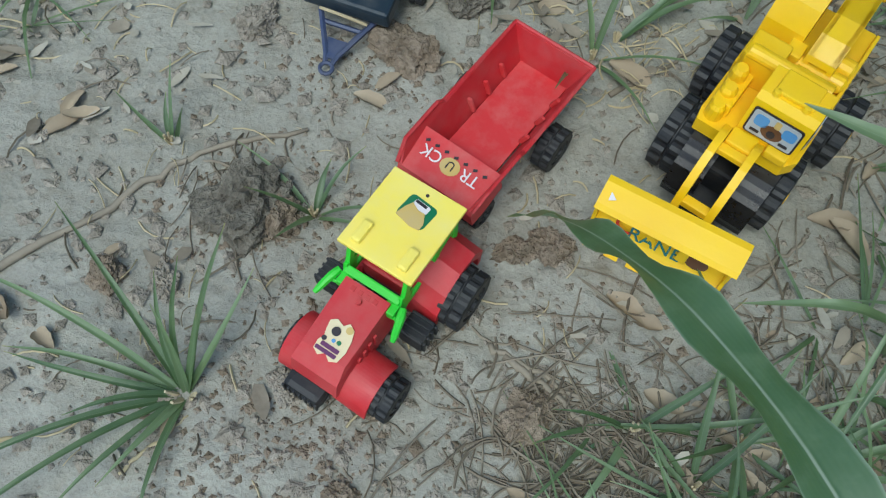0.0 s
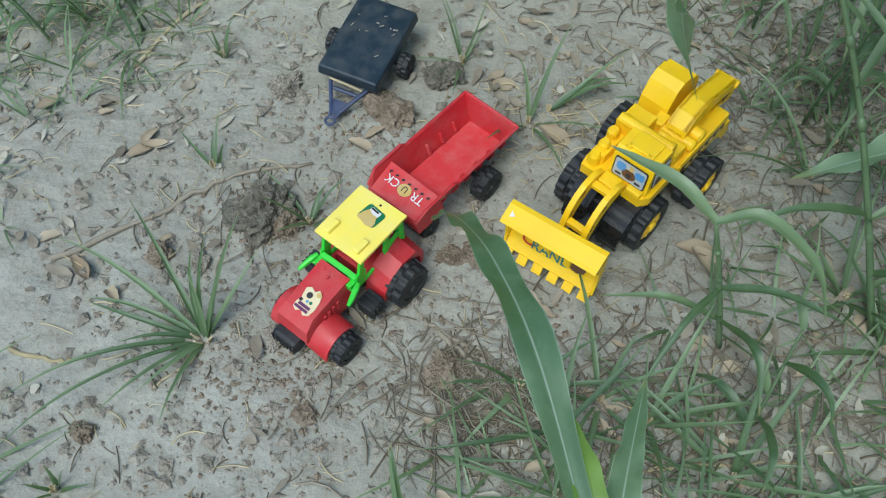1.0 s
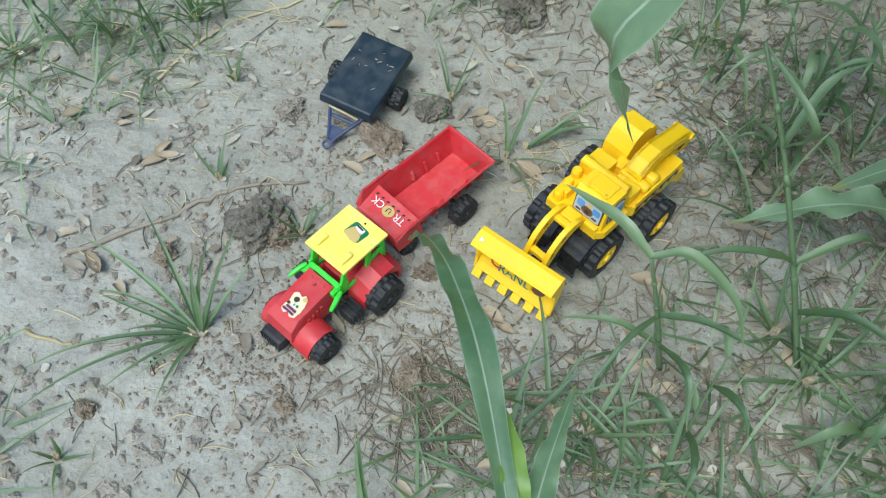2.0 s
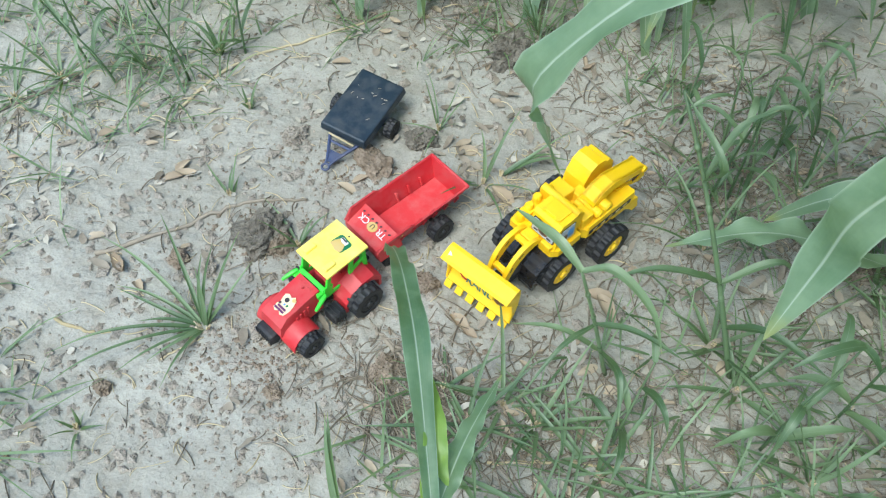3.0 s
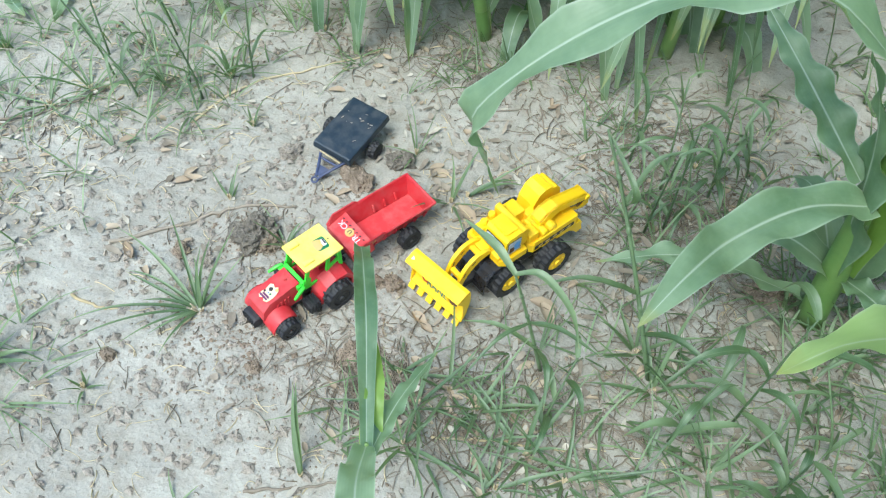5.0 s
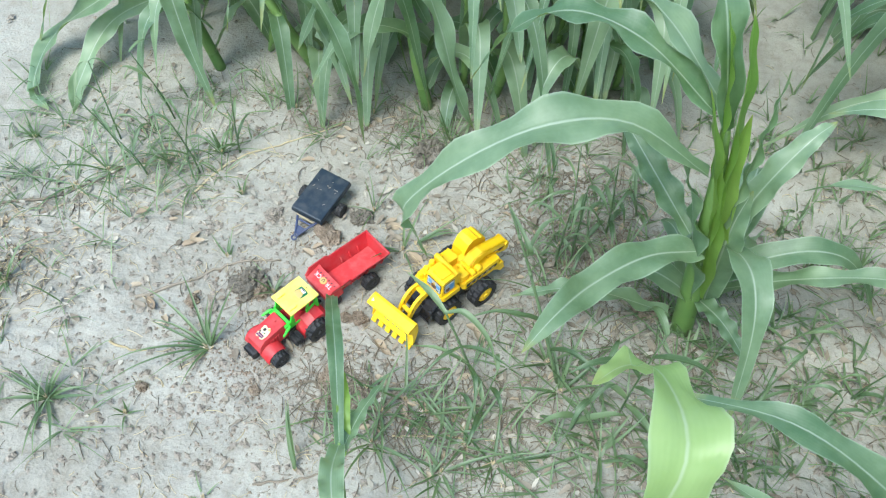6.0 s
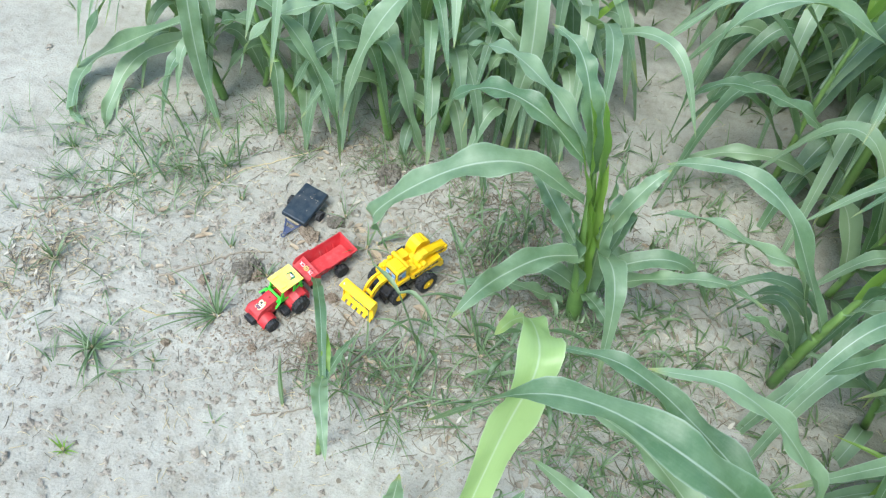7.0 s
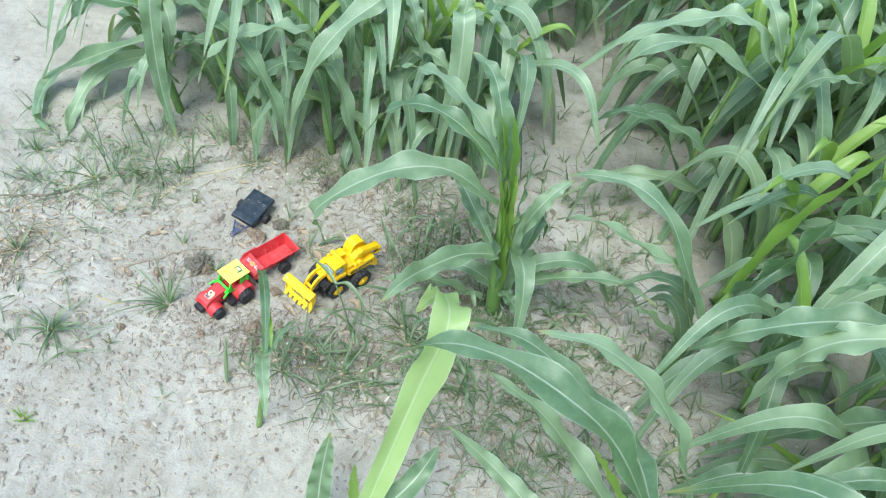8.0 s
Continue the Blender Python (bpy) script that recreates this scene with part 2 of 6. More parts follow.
def spline(pts, n):
    """n + 1 points of a Catmull-Rom curve through pts."""
    P = [Vector(p) for p in pts]
    P = [P[0] * 2 - P[1]] + P + [P[-1] * 2 - P[-2]]
    out, spans = [], len(P) - 3
    for i in range(n + 1):
        s = min(i / n * spans, spans - 1e-6)
        k, t = int(s), s - int(s)
        a, b, c, d = P[k:k + 4]
        out.append(0.5 * (2 * b + (c - a) * t + (2 * a - 5 * b + 4 * c - d) * t * t + (3 * b - a - 3 * c + d) * t ** 3))
    return out


# ---- ground: one sheet of dry silt, out to the horizon ----
def gz(x, y):
    d = math.hypot(x - 0.2, y - 0.3)
    far = min(1.0, max(0.0, (d - 0.7) / 2.0))
    z = 0.006 * noise.noise((x * 3.1, y * 3.1, 0.3)) + 0.0035 * noise.noise((x * 11, y * 11, 2.7)) + 0.0018 * noise.noise((x * 34, y * 34, 5.1))
    calm = min(1.0, max(0.0, (math.hypot(x - 0.07, y - 0.36) - 0.26) / 0.2))
    z += calm * (0.007 * noise.noise((x * 6.5, y * 6.5, 12.0)) + 0.004 * noise.noise((x * 15, y * 15, 14.0)))
    return z + far * 0.05 * noise.noise((x * 0.9, y * 0.9, 9.0))


def ground():
    N, K = 520, 7.2
    ax = [math.sinh(K * (2 * i / N - 1)) / math.sinh(K) for i in range(N + 1)]
    xs = [0.08 + 60 * a for a in ax]
    ys = [0.25 + 60 * a for a in ax]
    verts = []
    for y in ys:
        for x in xs:
            z = gz(x, y)
            if abs(x - 0.15) < 1.2 and abs(y - 0.3) < 1.2:
                rough = 0.5 + 0.5 * noise.noise((x * 5, y * 5, 4.4))
                z += 0.0012 * noise.noise((x * 95, y * 95, 1.1)) + max(0.0, noise.noise((x * 60, y * 60, 7.7)) - 0.15) * 0.009 * rough
                z += max(0.0, noise.noise((x * 150, y * 150, 3.7)) - 0.2) * 0.005 * rough
                z -= max(0.0, 0.05 - abs(noise.noise((x * 8, y * 8, 6.6)))) * 0.10 * max(0.0, noise.noise((x * 3, y * 3, 8.8)) + 0.1)
                away = min(1.0, max(0.0, max(-0.02 - y, -0.22 - x, x - 0.55, y - 0.7) * 9))
                z += away * (0.0045 * noise.noise((x * 17, y * 17, 2.2)) + max(0.0, noise.noise((x * 38, y * 38, 5.1)) - 0.2) * 0.012)
            verts.append((x, y, z))
    W = N + 1
    faces = [(j * W + i, j * W + i + 1, (j + 1) * W + i + 1, (j + 1) * W + i) for j in range(N) for i in range(N)]
    me = bpy.data.meshes.new("ground")
    me.from_pydata(verts, [], faces)
    me.polygons.foreach_set("use_smooth", [True] * len(faces))
    me.materials.append(SOIL)
    tagged(new("ground", me), "pale grey-beige dry silty field soil with crumbs", "ground", kind="structure")


ground()


# ---- toy vehicles (x forward, y to the side, z up in each) ----
def wheel(parent, x, y, z, r, w, hub, side, lugs=14, name="wheel"):
    """A chunky toy wheel whose axle runs along y; side is the way its face looks."""
    bm = bmesh.new()
    n = lugs * 4
    prof = [(-0.5, 0.60, 0), (-0.5, 0.84, 0), (-0.46, 0.90, 1), (-0.06, 0.90, 1), (-0.02, 0.88, 0), (0.02, 0.88, 0), (0.06, 0.90, 2), (0.46, 0.90, 2), (0.5, 0.84, 0), (0.5, 0.60, 0), (0.36, 0.57, 0), (0.30, 0.30, 0)]

    def tread(k, way, q):
        return k + 0.06 if way == 1 and q % 4 in (0, 1) or way == 2 and q % 4 in (2, 3) else k

    rings = [[bm.verts.new((r * tread(k, way, q) * math.sin(2 * math.pi * q / n), s * w, r * tread(k, way, q) * math.cos(2 * math.pi * q / n))) for q in range(n)] for s, k, way in prof]
    for r0, r1 in zip(rings, rings[1:]):
        for q in range(n):
            bm.faces.new((r0[q], r0[(q + 1) % n], r1[(q + 1) % n], r1[q]))
    bm.faces.new(rings[0])
    bm.faces.new(rings[-1][::-1])
    ob = part(name, bm, BLACK, parent, "black ribbed plastic wheel")
    ob.matrix_basis = pose(x, y, z, 0, 0, 0 if side > 0 else 180)
    hb = bmesh.new()
    tube(hb, [(0, w * 0.30, 0), (0, w * 0.44, 0), (0, w * 0.47, 0)], [r * 0.55, r * 0.53, r * 0.46], 20)
    tube(hb, [(0, w * 0.46, 0), (0, w * 0.58, 0)], [r * 0.2, r * 0.16], 12)
    for k in range(5):
        a = 2 * math.pi * k / 5
        tube(hb, [(r * 0.34 * math.sin(a), w * 0.45, r * 0.34 * math.cos(a)), (r * 0.34 * math.sin(a), w * 0.51, r * 0.34 * math.cos(a))], r * 0.07, 6)
    part("hub", hb, hub, ob, "" if hub is BLACK else "yellow hub")
    return ob


def sticker(name, outline, z, material, parent, m, thick=0.0005):
    ob = part(name, plate(bmesh.new(), outline, z, z + thick), material, parent)
    ob.matrix_basis = m
    return ob


def letters(text, size, material, parent, m, name="lettering"):
    cu = bpy.data.curves.new(name, "FONT")
    cu.body, cu.size, cu.align_x, cu.align_y, cu.extrude = text, size, "CENTER", "CENTER", 0.0003
    tmp = bpy.data.objects.new(name, cu)
    scene.collection.objects.link(tmp)
    me = bpy.data.meshes.new_from_object(tmp.evaluated_get(bpy.context.evaluated_depsgraph_get()))
    bpy.data.objects.remove(tmp)
    me.materials.clear()
    me.materials.append(material)
    ob = new(name, me)
    ob.parent = parent
    ob.matrix_basis = m
    return ob


def rounded(w, h, r=0.25, n=4):
    """A rounded rectangle outline."""
    k = min(w, h) * r
    out = []
    for cx, cy, a0 in ((w / 2 - k, h / 2 - k, 0), (-w / 2 + k, h / 2 - k, 90), (-w / 2 + k, -h / 2 + k, 180), (w / 2 - k, -h / 2 + k, 270)):
        out += [(cx + k * math.cos(radians(a0 + 90 * i / n)), cy + k * math.sin(radians(a0 + 90 * i / n))) for i in range(n + 1)]
    return out


def disc(r, n=16, sx=1.0):
    return [(r * sx * math.cos(2 * math.pi * i / n), r * math.sin(2 * math.pi * i / n)) for i in range(n)]


def moved(outline, x, y):
    return [(a + x, b + y) for a, b in outline]


def fender(x, z, r, y0, y1, a0, a1, thick, drop=0.0, ridge=0.0):
    """An arched mudguard over a wheel at x, z, from y0 to y1; drop lowers its outer edge."""
    bm = bmesh.new()
    n = 24
    rows = []
    for i in range(n + 1):
        a = radians(a0 + (a1 - a0) * i / n)
        e = ridge if i % 4 == 2 else 0.0
        rows.append([bm.verts.new((x + rr * math.cos(a), yy, z + rr * math.sin(a) - dd)) for rr, yy, dd in ((r, y0, 0), (r + thick + e, y0, 0), (r + thick + e, y1, drop), (r, y1, drop))])
    for p, q in zip(rows, rows[1:]):
        for k in range(4):
            bm.faces.new((p[k], p[(k + 1) % 4], q[(k + 1) % 4], q[k]))
    bm.faces.new(rows[0][::-1])
    bm.faces.new(rows[-1])
    return bm


def tractor(m):
    t = thing("toy_tractor", m, "red plastic toy tractor with yellow roof and green cab frame", "toy tractor")
    # bonnet: long tapered box with a drooping nose
    bm = bmesh.new()
    side = [(0.041, 0.022), (0.041, 0.060), (0.062, 0.0575), (0.092, 0.053), (0.104, 0.045), (0.107, 0.028), (0.098, 0.020)]
    prism(bm, side, -0.0200, 0.0200)
    for v in bm.verts:
        if v.co.z > 0.05:
            v.co.y *= 0.90
        v.co.y *= 1.0 - 0.06 * max(0.0, (v.co.x - 0.05) / 0.05)
    bonnet = part("bonnet", bevelled(bm, 0.0022, 2), RED, t)
    # raised panel, filler cap and bolts on the bonnet
    bm = bmesh.new()
    tube(bm, [(0.052, 0.0, 0.0575), (0.052, 0.0, 0.0615)], [0.0022, 0.0018], 10)
    for a in (-0.009, -0.003, 0.003, 0.009):
        box(bm, (0.046, a, 0.0590), (0.004, 0.0035, 0.0016), 0.0004)
    part("cap", bm, RED, bonnet)
    for s in (-1, 1):
        bm = bmesh.new()
        for k in range(4):
            box(bm, (0.062 + k * 0.006, s * 0.0196, 0.040 - k * 0.001), (0.003, 0.0018, 0.014), 0.0004)
        part("grille", bm, RED, bonnet)
    bear = [(-0.012, -0.010), (-0.004, -0.0115), (0.004, -0.0105), (0.011, -0.008), (0.0135, -0.003), (0.010, 0.000), (0.012, 0.006), (0.009, 0.010), (0.003, 0.009), (-0.002, 0.0075), (-0.006, 0.0095), (-0.012, 0.009), (-0.0145, 0.004), (-0.011, 0.000), (-0.0145, -0.005)]
    st = part("sticker", plate(bmesh.new(), [(y, -x) for x, y in [(a, b) for a, b in bear]], 0.0008, 0.0012), CREAM, t, "cream cut-out sticker with dark marks")
    st.matrix_basis = pose(0.080, 0.001, 0.0548, 0, 9, 0) @ pose(0, 0, 0, 0, 0, -90)
    for o, mt in ((moved(disc(0.0032), 0.002, -0.0045), INK), (moved(disc(0.0026), -0.0055, -0.0095), TAN), (moved(disc(0.0016), -0.004, 0.001), DEEP_GREEN), (moved(disc(0.0014), 0.0, 0.0015), SKY_INK), (moved(rounded(0.014, 0.003), -0.0005, 0.0065), PURPLE), (moved(rounded(0.016, 0.0028), 0.0005, 0.0102), PURPLE), (moved(disc(0.0018), 0.0065, 0.003), INK)):
        part("print", plate(bmesh.new(), o, 0.0014, 0.0018), mt, st)
    # chassis under the bonnet and cab
    bm = bmesh.new()
    box(bm, (0.03, 0, 0.021), (0.125, 0.026, 0.012), 0.002)
    tube(bm, [(0.085, -0.033, 0.017), (0.085, 0.045, 0.017)], 0.003, 8)
    tube(bm, [(-0.002, -0.038, 0.024), (-0.002, 0.05, 0.024)], 0.003, 8)
    box(bm, (-0.040, 0, 0.018), (0.022, 0.008, 0.005), 0.001)
    part("chassis", bm, BLACK, t)
    # ribbed black weight at the nose
    bm = bmesh.new()
    box(bm, (0.110, -0.005, 0.016), (0.016, 0.030, 0.019), 0.005)
    weight = part("front_weight", bm, BLACK, t, "ribbed black front weight")
    for k in range(7):
        part("rib", box(bmesh.new(), (0.1180, -0.0185 + k * 0.0045, 0.016), (0.002, 0.002, 0.012), 0.0005), BLACK, weight)
    # front mudguards, flared outwards
    for s in (-1, 1):
        bm = fender(0.084, 0.018, 0.0200, 0.014, 0.040 if s > 0 else 0.033, 2, 150, 0.0022, 0.0050)
        if s < 0:
            bmesh.ops.scale(bm, vec=(1, -1, 1), verts=bm.verts)
        part("front_mudguard", bm, RED, t)
    # rear mudguards
    for s in (-1, 1):
        bm = bmesh.new()
        prism(bm, [(-0.036, 0.022), (-0.037, 0.040), (-0.026, 0.053), (-0.006, 0.056), (0.012, 0.050), (0.022, 0.036), (0.026, 0.020), (0.021, 0.020), (0.016, 0.034), (0.008, 0.046), (-0.008, 0.051), (-0.022, 0.047), (-0.032, 0.036), (-0.032, 0.022)], 0.0, 0.023 if s > 0 else 0.012)
        for v in bm.verts:
            v.co.z -= 0.25 * v.co.y
            v.co.y = s * (v.co.y + 0.020)
        part("rear_mudguard", bevelled(bm, 0.0008, 1), RED, t)
    # red cab tub with seat
    bm = bmesh.new()
    box(bm, (-0.005, 0, 0.034), (0.054, 0.042, 0.018), 0.002)
    part("cab_tub", bm, RED, t)
    bm = bmesh.new()
    box(bm, (-0.008, 0, 0.048), (0.018, 0.020, 0.010), 0.002)
    box(bm, (-0.018, 0, 0.060), (0.006, 0.020, 0.022), 0.002, Euler((0, -0.15, 0)).to_matrix())
    part("seat", bm, RED, t)
    # green cab frame: posts, sills and window bars
    bm = bmesh.new()
    zb, zt = 0.045, 0.0862
    for s in (-1, 1):
        y = s * 0.0225
        for xb, xt in ((0.0350, 0.0250), (-0.004, -0.010), (-0.029, -0.028)):
            d = Vector((xt - xb, 0, zt - zb))
            box(bm, ((xb + xt) / 2, y, (zb + zt) / 2), (0.0060, 0.0036, d.length), 0.0006, Euler((0, math.atan2(d.x, d.z), 0)).to_matrix())
        box(bm, (0.003, y, zb), (0.064, 0.0028, 0.005), 0.0006)
        box(bm, (-0.003, y, zt - 0.002), (0.052, 0.0028, 0.004), 0.0006)
        box(bm, (-0.019, y, 0.062), (0.023, 0.0026, 0.006), 0.0006, Euler((0, 0.35, 0)).to_matrix())
        box(bm, (0.0315, y, 0.054), (0.013, 0.0032, 0.018), 0.0008, Euler((0, -0.2, 0)).to_matrix())
    box(bm, (0.0345, 0, 0.052), (0.006, 0.045, 0.018), 0.0010, Euler((0, 0.25, 0)).to_matrix())
    box(bm, (0.0420, 0.0185, 0.053), (0.010, 0.010, 0.008), 0.0010)
    box(bm, (0.0420, -0.0185, 0.053), (0.010, 0.010, 0.008), 0.0010)
    box(bm, (0.0228, 0, zt - 0.002), (0.003, 0.045, 0.004), 0.0006)
    box(bm, (-0.0285, 0, 0.060), (0.003, 0.045, 0.004), 0.0006)
    part("cab_frame", bm, GREEN, t, "bright green cab frame")
    # green horn-like mirrors beside the bonnet
    for s in (-1, 1):
        bm = bmesh.new()
        tube(bm, [(0.044, s * 0.020, 0.050), (0.046, s * 0.027, 0.052)], 0.0018, 6)
        tube(bm, spline([(0.038, s * 0.026, 0.056), (0.048, s * 0.029, 0.054), (0.060, s * 0.032, 0.050)], 6), [0.0024, 0.0030, 0.0032, 0.0030, 0.0028, 0.0026, 0.0018], 8)
        part("mirror", bm, GREEN, t, "green rod mirror")
    # ribbed black step tanks between the wheels
    for s in (-1, 1):
        bm = bmesh.new()
        box(bm, (0.036, s * 0.036, 0.022), (0.020, 0.020, 0.018), 0.003)
        step = part("step", bm, BLACK, t, "ribbed black side step")
        for k in range(4):
            part("rib", box(bmesh.new(), (0.0285 + k * 0.005, s * 0.036, 0.0315), (0.002, 0.018, 0.002), 0.0004), BLACK, step)
            part("rib", box(bmesh.new(), (0.0285 + k * 0.005, s * 0.0465, 0.022), (0.002, 0.002, 0.014), 0.0004), BLACK, step)
    # roof with two lamp humps and a worn sticker
    bm = bmesh.new()
    box(bm, (0, 0, 0.0885), (0.066, 0.058, 0.0036), 0.0010)
    roof = part("roof", bm, LEMON, t, "lemon yellow roof panel")
    for s in (-1, 1):
        bm = bmesh.new()
        box(bm, (0.020, s * 0.018, 0.0922), (0.017, 0.0075, 0.0054), 0.0020)
        part("lamp", bm, LEMON, roof)
    # dark disc on the unpierced roof, coloured as the shade in a small opening
    bm = bmesh.new()
    tube(bm, [(-0.026, 0.002, 0.0900), (-0.026, 0.002, 0.0906)], 0.0013, 8)
    part("hole", bm, INK, roof)
    sm = pose(-0.012, 0.003, 0.0904, 0, 0, 84)
    sticker("sticker", rounded(0.022, 0.019, 0.18), 0.0, DEEP_GREEN, roof, sm)
    sticker("sticker", moved(rounded(0.012, 0.006, 0.2), 0.0, 0.0045), 0.0005, WHITE, roof, sm)
    sticker("sticker", moved(rounded(0.009, 0.002, 0.2), -0.001, 0.0060), 0.0009, INK, roof, sm)
    sticker("sticker", [(-0.010, -0.0098), (-0.0085, -0.002), (-0.006, 0.0035), (0.0, 0.001), (0.0055, 0.0015), (0.0095, -0.005), (0.0098, -0.0100), (0.003, -0.0115), (-0.004, -0.0105)], 0.0011, TAN, roof, sm)
    for x, r, w, y0, y1 in ((0.085, 0.0175, 0.017, -0.027, 0.045), (-0.002, 0.0245, 0.020, -0.025, 0.049)):
        wheel(t, x, y0, r, r, w, BLACK, -1)
        wheel(t, x, y1, r, r, w, BLACK, 1)
    return t


def tipper(m):
    t = thing("toy_tipper_trailer", m, "red plastic toy tipper trailer with empty open bed", "toy trailer")
    L, Wd, zf, zr = 0.078, 0.037, 0.032, 0.064
    th = 0.0022
    # floor
    bm = bmesh.new()
    box(bm, (-0.016, 0, zf), (0.116, 0.047, 0.003), 0.0008)
    part("bed_floor", bm, RED_BED, t, "scuffed dusty red bed floor")
    # side walls flare outwards and step up over the front
    for s in (-1, 1):
        bm = bmesh.new()
        outline = [(-0.074, zf), (-0.080, zr), (0.018, zr - 0.002), (0.026, zr + 0.004), (0.066, zr + 0.002), (0.080, zr - 0.012), (0.076, zf - 0.004), (0.05, zf - 0.006)]
        prism(bm, outline, 0.0, th)
        for v in bm.verts:
            k = max(0.0, (v.co.z - zf) / (zr - zf))
            v.co.y = s * (0.0235 + 0.0135 * k + v.co.y)
        wall = part("side_wall", bevelled(bm, 0.0006, 1), RED, t)
        bm = bmesh.new()
        tube(bm, [(-0.081, s * 0.0385, zr), (-0.03, s * 0.0385, zr - 0.001), (0.018, s * 0.0385, zr - 0.002), (0.026, s * 0.0390, zr + 0.004), (0.066, s * 0.0388, zr + 0.002), (0.080, s * 0.036, zr - 0.011)], 0.0018, 6)
        part("rim", bm, RED, wall)
        bm = bmesh.new()
        for k in range(3):
            box(bm, (-0.048 + k * 0.022, s * 0.0262, zf + 0.010), (0.0030, 0.0040, 0.014), 0.0008, Euler((-s * 0.39, 0, 0)).to_matrix())
        part("rib", bm, RED_BED, wall)
        bm = bmesh.new()
        for k in range(6):
            box(bm, (-0.066 + k * 0.020, s * 0.030, zf + 0.006), (0.0030, 0.0040, 0.018), 0.0008, Euler((-s * 0.39, 0, 0)).to_matrix())
        part("outer_rib", bm, RED, wall)
    # tailboard
    bm = bmesh.new()
    prism(bm, [(-0.0740, zf), (-0.0802, zr), (-0.0780, zr), (-0.0715, zf)], -0.025, 0.025)
    for v in bm.verts:
        if v.co.z > zf + 0.01:
            v.co.y *= 0.0385 / 0.025
    tail = part("tailboard", bm, RED, t)
    bm = bmesh.new()
    tube(bm, [(-0.081, -0.0385, zr), (-0.081, 0.0385, zr)], 0.0018, 6)
    part("rim", bm, RED, tail)
    # sloping front apron with lettering
    bm = bmesh.new()
    prism(bm, [(0.038, zf), (0.044, zr - 0.004), (0.080, zr - 0.012), (0.081, zr - 0.018), (0.077, zf - 0.006), (0.060, zf - 0.006)], -0.0355, 0.0355)
    apron = part("front_apron", bevelled(bm, 0.0012, 2), RED_BED, t, "sloping front panel with white lettering")
    tilt = math.degrees(math.atan2(0.008, 0.036))
    face = pose(0.061, 0, zr - 0.0072, 0, tilt, 0)
    for word, y in (("TR", 0.018), ("U", 0.0), ("CK", -0.018)):
        if word == "U":
            ob = part("emblem", plate(bmesh.new(), disc(0.0085, 14, 0.85), 0.0002, 0.0006), TAN, apron)
            ob.matrix_basis = face @ pose(0.0, y, 0)
        letters(word, 0.0135 if word != "U" else 0.010, WHITE if word != "U" else INK, apron, face @ pose(-0.001, y, 0.0009, 0, 0, -90))
    bm = bmesh.new()
    for k in range(7):
        box(bm, (-0.0085, -0.027 + k * 0.009, 0.0007), (0.0022, 0.0035, 0.0005), 0, Euler((0, 0, 0.5)).to_matrix())
    ob = part("dark_marks", bm, INK, apron)
    ob.matrix_basis = face
    # lettered patch on the side, too small to read
    for s in (-1, 1):
        bm = bmesh.new()
        for k in range(4):
            box(bm, (0.036 + k * 0.0055, s * 0.0335, zf + 0.017), (0.004, 0.0012, 0.007), 0.0003, Euler((-s * 0.39, 0.3, 0)).to_matrix())
        part("side_marks", bm, TAN, t, "small yellowish side marking")
    # undercarriage
    bm = bmesh.new()
    box(bm, (0.0, 0, 0.024), (0.13, 0.030, 0.010), 0.002)
    tube(bm, [(-0.024, -0.046, 0.021), (-0.024, 0.046, 0.021)], 0.003, 8)
    tube(bm, [(0.058, -0.03, 0.014), (0.058, 0.03, 0.014)], 0.003, 8)
    box(bm, (0.088, 0, 0.018), (0.034, 0.008, 0.004), 0.001)
    part("chassis", bm, BLACK, t)
    for x, r, y in ((-0.024, 0.0205, 0.043), (0.058, 0.0145, 0.027)):
        for s in (-1, 1):
            wheel(t, x, s * y, r, r, 0.017, BLACK, s)
    return t


